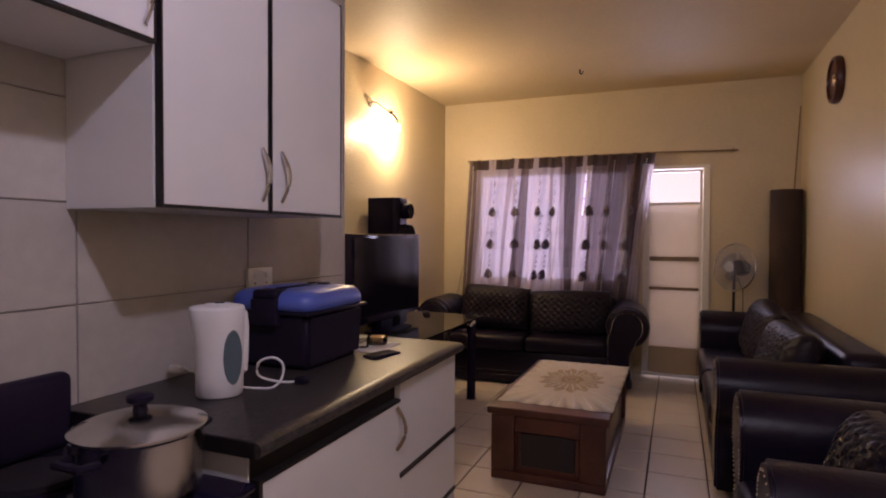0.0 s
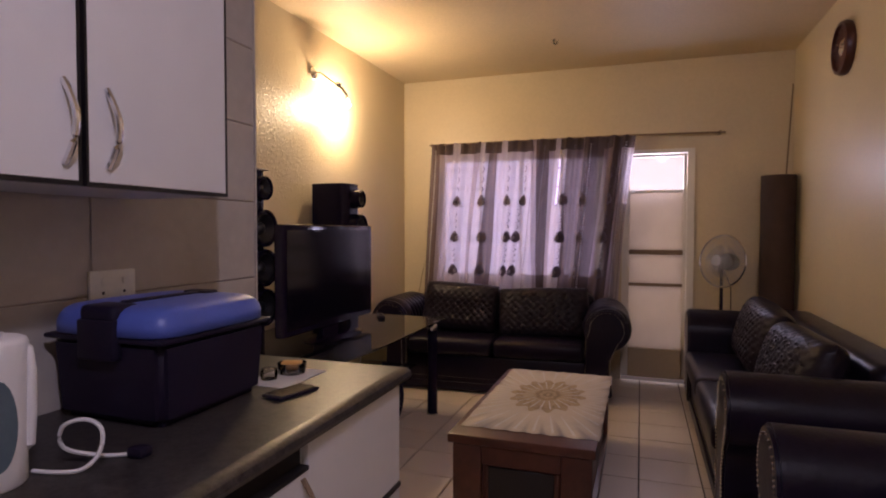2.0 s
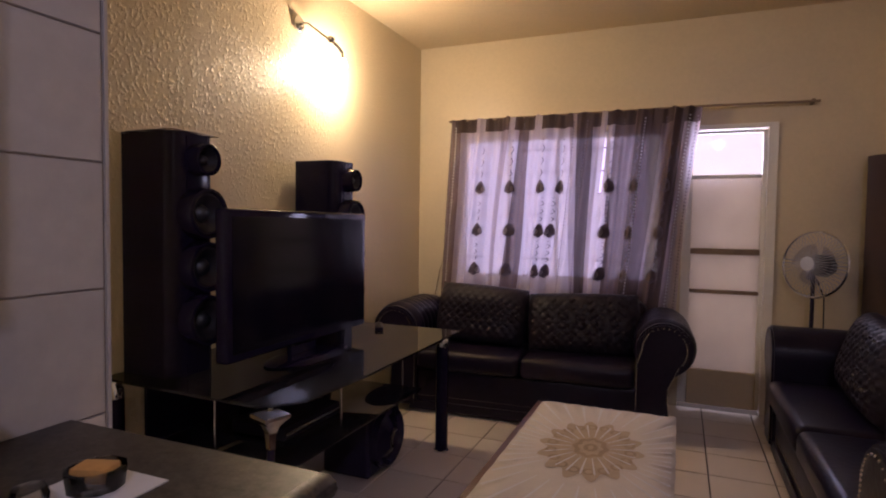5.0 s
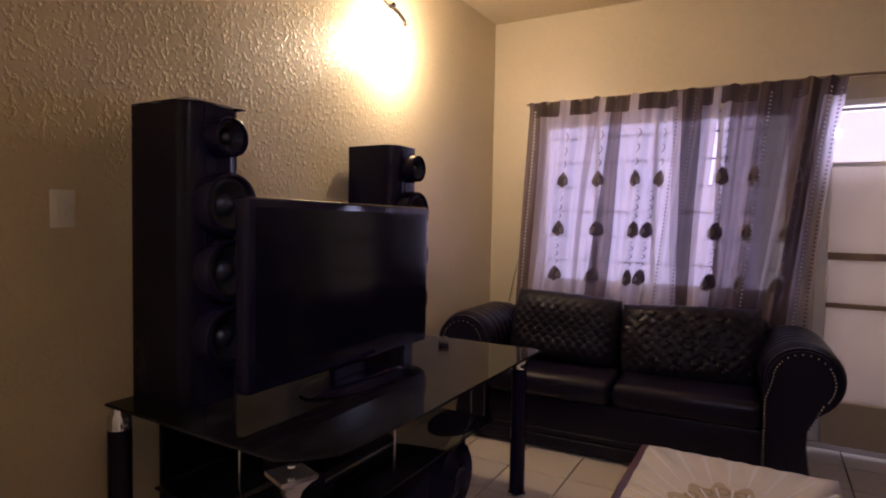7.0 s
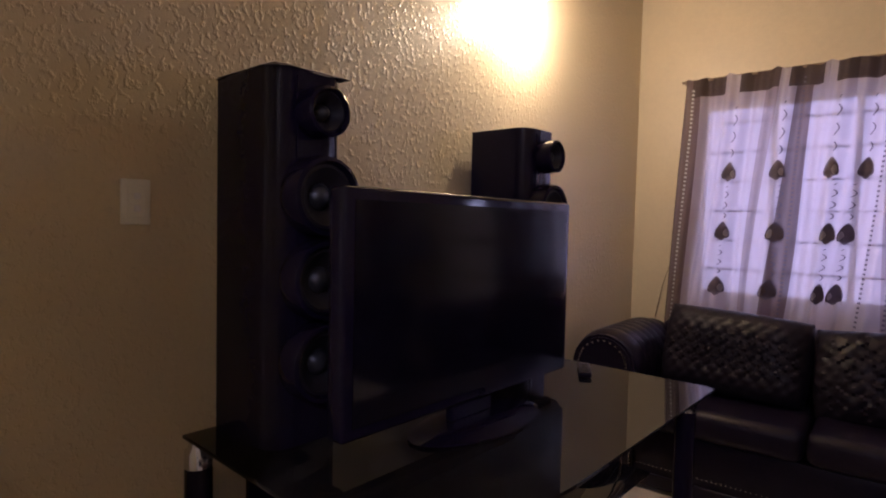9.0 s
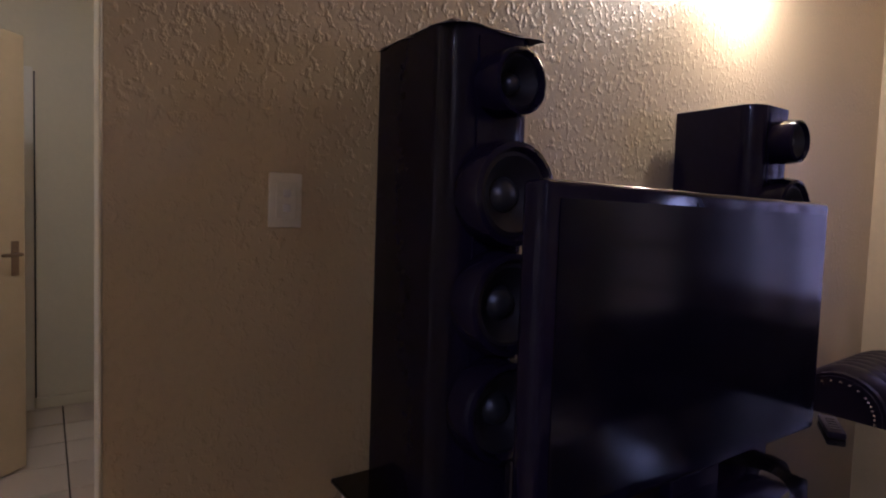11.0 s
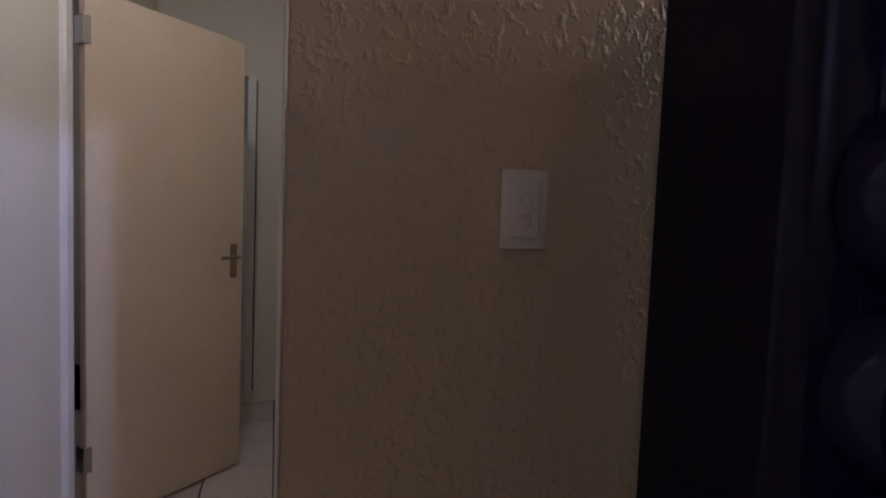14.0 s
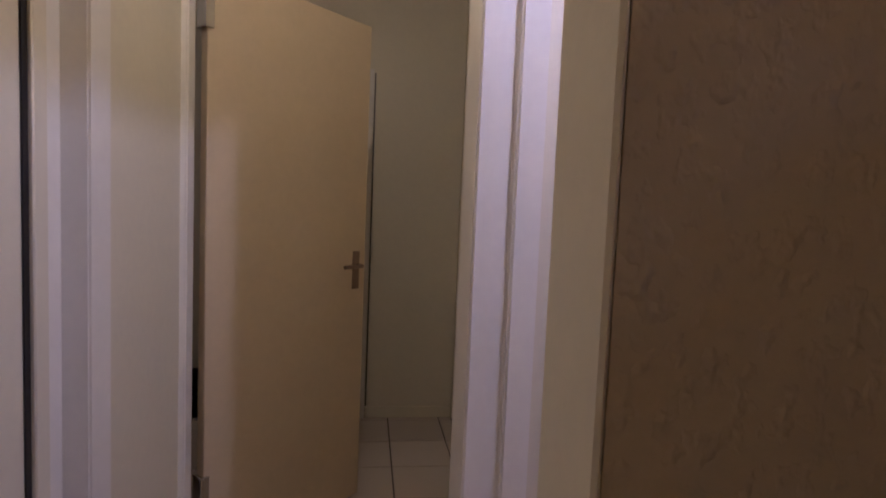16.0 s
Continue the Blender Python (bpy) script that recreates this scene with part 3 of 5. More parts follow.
# red blanket on a bed in the room behind the half open door
bed = tagged(empty("bed", (-4.35, 0.35, 0)), "bed with a red blanket beyond the half open door", "bed")
part("mattress", box(-0.7, 0.9, -0.4, 0.75, 0.25, 0.62, 0.06, 3), "red", bed)
part("base", box(-0.68, 0.88, -0.38, 0.72, 0.0, 0.25, 0.01, 1), "brown_wood", bed)
bed = tagged(empty("bed", (-3.6, 4.6, 0)), "bed with a red blanket in the daylit bedroom", "bed")
part("mattress", box(-0.9, 0.9, -0.6, 0.95, 0.25, 0.75, 0.06, 3), "red", bed)
part("base", box(-0.88, 0.88, -0.58, 0.93, 0.0, 0.25, 0.01, 1), "brown_wood", bed)

# ---- lamps ----
def sconce(place, out, bulb, label):
    """A wall spot: rose, arm and a knuckle holding a downward bulb; out is +1 or -1 along x."""
    s = tagged(empty("wall_lamp", place), label, "lamp")
    part("rose", lathe([(0, 0), (0.045, 0), (0.045, 0.012), (0.03, 0.022), (0, 0.022)], 24, m=pose(0, -0.17, 0.05, 0, 90 * out, 0)), "chrome", s)
    part("arm", tube([(0.02 * out, -0.17, 0.05), (0.05 * out, -0.15, 0.055), (0.08 * out, -0.06, 0.02), (0.1 * out, 0.0, 0.0)], 0.007), "chrome", s)
    part("knuckle", lathe([(0, -0.024), (0.018, -0.02), (0.026, 0), (0.018, 0.02), (0, 0.024)], 20, m=pose(0.1 * out, 0.0, 0.0)), "chrome", s)
    part("knob", lathe([(0, 0), (0.012, 0), (0.012, 0.03), (0, 0.032)], 16, m=pose(0.1 * out, 0.0, 0.0, 0, 90 * out, 0)), "black_plastic", s, "small black knob")
    part("socket", tube([(0.1 * out, 0.0, 0.0), (0.115 * out, 0.05, -0.02), (0.128 * out, 0.09, -0.055), (0.13 * out, 0.10, -0.088)], 0.013, 12), "chrome", s)
    b = part("bulb", lathe([(0, -0.07), (0.018, -0.06), (0.024, -0.045), (0.014, -0.02), (0.012, 0)], 20, m=pose(0.13 * out, 0.10, -0.085)), bulb, s, "glowing bulb")
    b.visible_shadow = False
    return s


sconce((LX, 4.335, 2.37), 1, "bulb_warm", "chrome wall spot lamp with a glowing warm bulb")
sconce((LX - 0.11, 3.07, 2.47), -1, "bulb_cool", "chrome wall spot lamp with a cool bulb in the bedroom")
kl = tagged(empty("ceiling_lamp", (0.2, 0.35, CZ - 0.0)), "bulb under an added light-blocking dish on the kitchen ceiling", "lamp")
part("holder", lathe([(0, 0), (0.05, 0), (0.05, -0.015), (0.022, -0.02), (0.02, -0.07), (0, -0.07)], 24), "plastic_white", kl)
# unseen dish, added to block upward light and weaken the ceiling bounce
part("shade", lathe([(0.022, -0.068), (0.10, -0.085), (0.15, -0.125), (0.15, -0.128), (0.10, -0.088), (0.022, -0.072)], 32), "plastic_white", kl, "unseen white dish added to keep the bulb's light off the ceiling")
b = part("bulb", lathe([(0.014, -0.07), (0.02, -0.09), (0.032, -0.13), (0.03, -0.16), (0, -0.18)], 24), "bulb_cool", kl, "glowing cool bulb")
b.visible_shadow = False
copy_thing(kl, pose(-4.4, 0.75, CZ))["label"] = "plain bulb under the added light-blocking dish in the room behind"
copy_thing(kl, pose(-3.2, 2.28, CZ))["label"] = "plain bulb under the added light-blocking dish on the passage ceiling"
hk = tagged(part("ceiling_hook", tube([(0, 0, 0), (0, 0, -0.03), (0.012, 0, -0.04), (0.024, 0, -0.03), (0.026, 0, -0.018)], 0.006), "black_edge"), "small dark hook in the ceiling", "hook")
hk.location = (-0.78, 4.98, CZ)
lathe_nail = tagged(part("nail", lathe([(0, 0.012), (0.006, 0.012), (0.006, 0.009), (0.002, 0.008), (0.002, -0.01)], 10, m=pose(0, 0, 0, 0, 90, 0)), "black_edge"), "small nail in the wall under the lamp", "nail")
lathe_nail.location = (LX, 4.372, 2.186)

# ---- kitchen ----
def bow_handle(parent, x, y, z0, z1, material="chrome"):
    n = 12
    pts = [(x + 0.03 * math.sin(math.pi * i / n) + 0.002, y, z0 + (z1 - z0) * i / n) for i in range(n + 1)]
    return part("handle", tube(pts, 0.006, 8), material, parent, "curved chrome bow handle" if material == "chrome" else "curved brown bow handle")


def wall_cabinet(y0, y1, z0, z1, doors, label, handles):
    c = tagged(empty("wall_cabinet", (-1.235, (y0 + y1) / 2, z0)), label, "cabinet", "kitchen wall cabinets")
    part("carcass", local(box(KX + 0.001, -1.10, y0, y1, z0, z1), c), "melamine", c)
    w = (y1 - y0) / doors
    for k in range(doors):
        a, b = y0 + k * w + 0.004, y0 + (k + 1) * w - 0.004
        d = part("door", local(box(-1.095, -1.078, a + 0.006, b - 0.006, z0 + 0.008, z1 - 0.006, 0.001, 1), c), "melamine", c, "white cabinet door")
        bm = box(-1.097, -1.0775, a, a + 0.0058, z0, z1)
        box(-1.097, -1.0775, b - 0.0058, b, z0, z1, bm=bm)
        box(-1.097, -1.0775, a + 0.0058, b - 0.0058, z0, z0 + 0.0078, bm=bm)
        part("edging", local(bm, c), "black_edge", c, "black plastic edging")
        hy = handles[k]
        h = bow_handle(c, -1.078, hy, z0 + 0.035, z0 + 0.18)
        bmesh_move(h, c)
    return c


def bmesh_move(ob, parent):
    ob.data.transform(parent.matrix_world.inverted())


wall_cabinet(0.959, 1.716, 1.388, 2.115, 2, "white melamine double wall cabinet with black edging", (1.30, 1.385))
wall_cabinet(0.20, 0.955, 1.752, 2.115, 2, "short white melamine wall cabinet with black edging", (0.53, 0.92))
wall_cabinet(-0.60, 0.196, 1.752, 2.115, 2, "short white melamine wall cabinet further along the wall", (-0.25, -0.15))

# base units
for y0, y1 in ((0.955, 1.63), (1.632, 2.13)):
    drawers = y0 > 1
    c = tagged(empty("base_cabinet", (-1.1, (y0 + y1) / 2, 0)), "white melamine drawer unit under the worktop" if drawers else "white melamine base unit with a low-set door", "cabinet", "kitchen base cabinets")
    part("carcass", local(box(KX + 0.001, -0.83, y0, y1, 0.1, 0.862), c), "melamine", c)
    part("plinth", local(box(KX + 0.001, -0.87, y0, y1, 0.0, 0.099), c), "black_edge", c)
    if drawers:
        for z0, z1 in ((0.565, 0.858), (0.33, 0.545), (0.11, 0.31)):
            part("drawer_front", local(box(-0.829, -0.812, y0 + 0.004, y1 - 0.002, z0, z1, 0.001, 1), c), "melamine", c)
            part("edging", local(box(-0.829, -0.808, y0 + 0.004, y1 - 0.002, z0 - 0.015, z0 - 0.001), c), "black_edge", c, "black plastic edging")
    else:
        # shade in the opening above the door, put in as a black sheet
        part("gap", local(box(-0.829, -0.826, y0 + 0.004, y1 - 0.004, 0.80, 0.86), c), "black_edge", c)
        part("door", local(box(-0.829, -0.805, y0 + 0.016, y1 - 0.006, 0.11, 0.80, 0.001, 1), c), "melamine", c)
        bm = box(-0.829, -0.803, y0 + 0.004, y0 + 0.0155, 0.11, 0.81)
        box(-0.829, -0.803, y0 + 0.0155, y1 - 0.006, 0.8005, 0.81, bm=bm)
        part("edging", local(bm, c), "black_edge", c, "black plastic edging")
        h = bow_handle(c, -0.805, 1.60, 0.655, 0.79, "rod")
        bmesh_move(h, c)
wt = tagged(empty("worktop", (-1.09, 1.54, 0.863)), "dark speckled laminate worktop with a rounded front edge", "worktop")
part("slab", local(box(KX + 0.001, -0.815, 0.940, 2.149, 0.863, 0.9), wt), "counter", wt)
nose = [(-0.8148, 0.863), (-0.80, 0.863), (-0.787, 0.868), (-0.781, 0.880), (-0.784, 0.892), (-0.795, 0.8985), (-0.8148, 0.9)]
part("front_edge", local(extrude_outline(nose, 1.209, pose(0, 0.940, 0)), wt), "counter", wt)
for y in (0.937, 2.1492):
    part("end_strip", local(box(KX + 0.001, -0.797, y, y + 0.0028, 0.866, 0.8985), wt), "black_edge" if y < 1 else "counter", wt, "dark end strip")

# stove beside the worktop
st = tagged(empty("stove", (-1.07, 0.62, 0)), "black electric stove with a raised back panel", "stove")
part("body", local(box(KX + 0.03, -0.80, 0.34, 0.932, 0.02, 0.80, 0.008, 2), st), "black_plastic", st)
part("hob", local(box(KX + 0.03, -0.79, 0.335, 0.934, 0.801, 0.818, 0.005, 2), st), "black_gloss", st)
part("back_panel", local(box(KX + 0.012, KX + 0.06, 0.30, 0.934, 0.819, 1.0, 0.02, 3), st), "black_plastic", st)
for px, py, pr in ((-1.22, 0.49, 0.075), (-1.22, 0.78, 0.09), (-0.93, 0.48, 0.09), (-0.955, 0.80, 0.085)):
    part("plate", local(lathe([(0, 0.830), (pr * 0.3, 0.831), (pr, 0.831), (pr, 0.8185)], 28, m=pose(px, py, 0)), st), "cone", st, "black cast iron hotplate")
pot = tagged(empty("pot", (-0.955, 0.80, 0.8315)), "stainless steel pot with a domed lid on the stove", "pot")
part("body", lathe([(0, 0.001), (0.10, 0.001), (0.11, 0.01), (0.113, 0.115), (0.118, 0.121), (0.115, 0.122), (0.109, 0.113), (0.105, 0.012), (0, 0.012)], 40), "steel", pot)
lid = part("lid", lathe([(0.121, 0.123), (0.122, 0.128), (0.105, 0.136), (0.06, 0.149), (0.02, 0.154), (0, 0.154)], 40), "steel", pot, "domed steel lid with a rolled rim")
part("knob", lathe([(0, 0.154), (0.014, 0.154), (0.012, 0.166), (0.024, 0.174), (0.025, 0.184), (0.018, 0.188), (0, 0.189)], 24), "black_plastic", lid, "black knob")
for s in (-1, 1):
    part("handle", tube([(-0.035, s * 0.112, 0.095), (-0.03, s * 0.145, 0.097), (0.03, s * 0.145, 0.097), (0.035, s * 0.112, 0.095)], 0.008), "black_plastic", pot, "black pot handle")

# kettle
kt = tagged(empty("kettle", (-1.125, 1.188, 0.9), 48), "white plastic jug kettle with a water window", "kettle")
bm = bmesh.new()
rings = []
for z, rx, ry, ox in ((0.0, 0.056, 0.050, 0.0), (0.004, 0.060, 0.053, 0.0), (0.05, 0.0605, 0.0535, 0.0), (0.14, 0.062, 0.053, 0.0), (0.20, 0.064, 0.052, 0.0), (0.228, 0.065, 0.052, 0.0), (0.236, 0.062, 0.049, 0.0), (0.240, 0.054, 0.040, 0.0), (0.241, 0.03, 0.022, -0.005)):
    ring = []
    for i in range(32):
        a = 2 * math.pi * i / 32
        x, y = rx * math.cos(a), ry * math.sin(a)
        if z > 0.13 and math.cos(a) < -0.6:
            x -= 0.012 * (z - 0.13) / 0.1 * (-math.cos(a) - 0.6) / 0.4
        ring.append(bm.verts.new((x + ox, y, z)))
    rings.append(ring)
for a, b in zip(rings, rings[1:]):
    for i in range(32):
        bm.faces.new((a[i], a[(i + 1) % 32], b[(i + 1) % 32], b[i]))
bm.faces.new(rings[-1])
bm.faces.new(rings[0][::-1])
part("jug", bm, "kettle", kt)
part("lid", box(-0.035, 0.03, -0.02, 0.02, 0.2405, 0.2445, 0.002, 2), "kettle", kt)
part("lid_button", box(-0.012, 0.012, -0.008, 0.008, 0.2446, 0.2465, 0.001, 1), "grey_blue", kt, "grey lid button")
part("handle", tube([(0.050, 0, 0.226), (0.062, 0, 0.216), (0.066, 0, 0.18), (0.065, 0, 0.11), (0.062, 0, 0.06), (0.052, 0, 0.035)], 0.009, 10), "kettle", kt)
bm = extrude_outline([(0.026 * math.cos(2 * math.pi * i / 20), 0.105 + 0.072 * math.sin(2 * math.pi * i / 20)) for i in range(20)], 0.006, pose(0.030, -0.0475, 0, 0, 0, 28))
part("water_window", bm, "grey_blue", kt, "grey-blue oval water window")
part("base", lathe([(0, -0.0), (0.05, 0.0), (0.05, 0.003), (0, 0.003)], 24), "black_plastic", kt)
knots = [Vector(p) for p in ((-1.10, 1.25, 0.906), (-1.06, 1.26, 0.905), (-1.025, 1.28, 0.907), (-1.01, 1.30, 0.930), (-1.015, 1.31, 0.966), (-1.04, 1.30, 0.984), (-1.075, 1.285, 0.972), (-1.085, 1.295, 0.93), (-1.045, 1.34, 0.906), (-1.00, 1.365, 0.906))]
pts = []
for a, b, c, d in zip([knots[0]] + knots, knots, knots[1:], knots[2:] + [knots[-1]]):
    for i in range(5):
        t = i / 5
        pts.append(0.5 * (2 * b + (c - a) * t + (2 * a - 5 * b + 4 * c - d) * t * t + (3 * b - a - 3 * c + d) * t ** 3))
cd = tagged(empty("power_cord", (-1.06, 1.33, 0.9)), "white kettle cord curled on the worktop", "cord")
part("cable", local(tube(pts, 0.0038, 6), cd), "kettle", cd)
part("plug", local(box(-1.01, -0.975, 1.352, 1.382, 0.9005, 0.92, 0.006, 2), cd), "black_plastic", cd, "dark plug")
# white plug at the wall with its short cable
tp = tagged(empty("tap_fitting", (-1.33, 1.26, 0.93)), "small white plug on the wall by the kettle", "plug")
part("body", lathe([(0, 0), (0.013, 0), (0.015, 0.02), (0.009, 0.04), (0, 0.042)], 16, m=pose(-0.045, 0, 0, 0, 90, 0)), "kettle", tp)
part("cable", tube([(0.0, 0, 0.01), (0.04, 0.0, 0.0), (0.1, 0.01, -0.024), (0.15, 0.02, -0.0255)], 0.004, 6), "kettle", tp)

# cool box: black body, blue lid with a black strap handle
cb = tagged(empty("cooler_box", (-1.20, 1.642, 0.9)), "black plastic cool box with a blue lid", "cool box")
bm = bmesh.new()
bmesh.ops.create_cube(bm, size=1)
for v in bm.verts:
    k = 1.0 if v.co.z > 0 else 0.94
    v.co = Vector((v.co.x * 0.31 * k, v.co.y * 0.345 * k, 0.001 + (v.co.z + 0.5) * 0.185))
bmesh.ops.bevel(bm, geom=bm.edges[:], offset=0.018, segments=3, affect="EDGES")
part("body", bm, "black_plastic", cb)
bm = bmesh.new()
rings = []
for z, k in ((0.1885, 0.97), (0.190, 1.0), (0.212, 1.0), (0.226, 0.975), (0.238, 0.93), (0.246, 0.86), (0.250, 0.74), (0.2515, 0.45)):
    ring = []
    for i in range(48):
        a = 2 * math.pi * i / 48
        c, d = math.cos(a), math.sin(a)
        ring.append(bm.verts.new((0.166 * k * math.copysign(abs(c) ** 0.36, c), (0.181 - 0.166 * (1 - k)) * math.copysign(abs(d) ** 0.36, d), z)))
    rings.append(ring)
for p, q in zip(rings, rings[1:]):
    for i in range(48):
        bm.faces.new((p[i], p[(i + 1) % 48], q[(i + 1) % 48], q[i]))
bm.faces.new(rings[-1])
bm.faces.new(rings[0][::-1])
part("lid", bm, "blue", cb, "blue domed lid")
part("rim", box(-0.163, 0.163, -0.18, 0.18, 0.176, 0.1875, 0.005, 2), "black_plastic", cb)
bm = box(-0.05, 0.05, -0.192, -0.165, 0.14, 0.225, 0.006, 2)
box(-0.048, 0.048, -0.188, -0.115, 0.218, 0.2535, 0.012, 3, bm=bm)
part("strap", bm, "black_plastic", cb, "black strap clasp over the lid end")
part("handle", box(-0.014, 0.014, -0.116, 0.125, 0.2485, 0.2555, 0.003, 2), "black_plastic", cb, "folded black carrying handle")
part("handle_hinge", box(-0.035, 0.035, 0.09, 0.135, 0.247, 0.2575, 0.004, 2), "black_plastic", cb)

# tray with ashtray and bits, phone
tr = tagged(part("paper_mat", box(-1.14, -1.0, 1.83, 2.03, 0.9005, 0.9025), "paper"), "white paper mat on the worktop", "mat")
ash = tagged(empty("ashtray", (-1.075, 1.97, 0.903)), "clear glass ashtray holding a yellow packet", "ashtray")
part("bowl", lathe([(0, 0.001), (0.038, 0.001), (0.042, 0.03), (0.036, 0.031), (0.031, 0.008), (0, 0.008)], 10), "clear", ash)
part("packet", box(-0.028, 0.026, -0.02, 0.02, 0.012, 0.034, 0.004, 2, m=pose(0, 0, 0, 0, 0, 20)), "yellow", ash, "small yellow packet")
jr = tagged(part("small_jar", lathe([(0, 0.001), (0.022, 0.001), (0.024, 0.02), (0.02, 0.03), (0.016, 0.031), (0, 0.031)], 20), "clear"), "small glass dish on the paper mat", "dish")
jr.location = (-1.095, 1.89, 0.903)
ph = tagged(empty("phone", (-0.965, 1.80, 0.9005), -14), "black mobile phone lying on the worktop", "phone")
part("body", box(-0.033, 0.033, -0.065, 0.065, 0, 0.009, 0.004, 2), "black_plastic", ph)
part("screen", box(-0.029, 0.029, -0.056, 0.056, 0.0091, 0.0096), "screen", ph)

# double wall socket
so = tagged(empty("wall_socket", (KX + 0.001, 1.655, 1.16)), "cream double wall socket on the tiles", "socket")
part("plate", box(0, 0.012, -0.065, 0.065, -0.05, 0.05, 0.004, 2), "plastic_white", so)
for y in (-0.03, 0.03):
    part("switch", box(0.0121, 0.017, y - 0.008, y + 0.008, 0.015, 0.033, 0.002, 1), "plastic_white", so)
    # black discs on the plate stand for the shaded pin holes
    for dy, dz in ((0, -0.005), (-0.011, -0.025), (0.011, -0.025)):
        part("pin_hole", lathe([(0, 0.0124), (0.004, 0.0124), (0.004, 0.0121)], 10, m=pose(0, y + dy, dz, 0, 90, 0)), "black_edge", so)

# light switch on the stippled wall
sw = tagged(empty("light_switch", (LX + 0.001, 2.812, 1.293)), "cream light switch with two rockers on stippled plaster", "switch")
part("plate", box(0, 0.009, -0.035, 0.035, -0.056, 0.056, 0.004, 2), "plastic_white", sw)
part("inner_plate", box(0.0091, 0.0125, -0.022, 0.022, -0.040, 0.040, 0.002, 1), "plastic_white", sw)
for z in (0.014, -0.016):
    part("rocker", box(0.0126, 0.0185, -0.008, 0.008, z - 0.008, z + 0.008, 0.003, 2), "kettle", sw, "white rocker")

# ---- living room ----
# curtain on a rod
cu = tagged(empty("curtain", (-1.12, 5.72, 2.11)), "sheer lilac curtain with brown stripes and dark leaf motifs", "curtain")
X0, X1, ZT, ZB = -2.03, -0.19, 2.125, 0.12


def fold_y(u, v):
    """Pinch pleats at the heading that run out into fewer, deeper, wandering folds."""
    head = max(0.0, 1 - 7 * v)
    deep = 0.016 + 0.040 * min(1.0, 2.2 * v)
    wave = math.sin(u * 2 * math.pi / 0.235 + 1.1 * math.sin(u * 4.3) + 0.9 * v * math.sin(u * 5.7 + 1.0))
    sharp = wave * (0.65 + 0.35 * abs(wave))
    crease = 0.013 * math.sin(u * 2 * math.pi / 0.078 + 2.2 * v + 1.5 * math.sin(u * 2.9))
    bunch = 0.018 * (u > 1.24) * math.sin((u - 1.24) * 2 * math.pi / 0.10 + 1.4 * v)
    return 5.735 - deep * sharp - crease - bunch - head * 0.020 * abs(math.sin(u * math.pi / 0.118)) ** 0.5


def cloth_at(u, z):
    """u runs along the rod in metres; v falls from 0 at the rod to 1 at the hem."""
    v = (ZT - z) / (ZT - ZB)
    lean = -v * (0.11 + 0.10 * u / 1.84)
    sway = 0.020 * math.sin(9 * u + 4 * v) * v + 0.012 * math.sin(17 * u - 6 * v) * v
    frill = 0.016 * abs(math.sin(u * math.pi / 0.118)) * max(0, 1 - 9 * v)
    return Vector((X0 + u + lean + sway, fold_y(u, v), z - frill))


def weave_u(u, z):
    """Where on the woven repeat a point of the gathered cloth falls: the gathers drag the stripes aslant."""
    v = (ZT - z) / (ZT - ZB)
    return u + 0.025 * math.sin(11 * u) - 0.20 * v * math.exp(-((u - 1.04) / 0.16) ** 2) + 0.10 * v * math.exp(-((u - 0.5) / 0.12) ** 2)


bm = bmesh.new()
uvl = bm.loops.layers.uv.new("UVMap")
NU, NV = 330, 60
vs, uvs = {}, {}
for i in range(NU + 1):
    for k in range(NV + 1):
        u, z = 1.84 * i / NU, ZT - (ZT - ZB) * k / NV
        vs[i, k] = bm.verts.new(cloth_at(u, z))
        uvs[vs[i, k]] = (weave_u(u, z), z)
for i in range(NU):
    for k in range(NV):
        # the two panels part a little just under the heading
        if abs(1.84 * (i + 0.5) / NU - 1.225) < 0.009 and 2 < k < 18:
            continue
        f = bm.faces.new((vs[i, k], vs[i + 1, k], vs[i + 1, k + 1], vs[i, k + 1]))
        for l in f.loops:
            l[uvl].uv = uvs[l.vert]
part("cloth", local(bm, cu), "voile", cu)


def motif(u, z, w, h):
    """A printed leaf shaped like a spade lying on the cloth, with a lobed foot."""
    bm = bmesh.new()
    n = 24
    edge = []
    for i in range(n):
        a = 2 * math.pi * i / n
        up = math.sin(a)
        half = math.cos(a) * (1.0 - 0.45 * max(0.0, up) ** 1.5) * (1.08 if up < 0 else 1.0)
        rise = up * (1.25 if up > 0 else 0.85) + 0.10 * (up < -0.2) * math.cos(6 * a)
        edge.append(bm.verts.new(cloth_at(u + w * half, z + h * rise) + Vector((0, -0.005, 0))))
    c = bm.verts.new(cloth_at(u, z) + Vector((0, -0.005, 0)))
    for i in range(n):
        bm.faces.new((c, edge[i], edge[(i + 1) % n]))
    part("leaf_motif", local(bm, cu), "motif", cu)


def vine(u, z0, z1):
    bm = bmesh.new()
    prev = None
    for i in range(25):
        z = z0 + (z1 - z0) * i / 24
        uu = u + 0.012 * math.sin(i * 0.8)
        pair = [bm.verts.new(cloth_at(uu + s, z) + Vector((0, -0.004, 0))) for s in (-0.0035, 0.0035)]
        if prev and i % 8 < 5:
            bm.faces.new((prev[0], prev[1], pair[1], pair[0]))
        prev = pair
    part("vine_motif", local(bm, cu), "motif", cu)


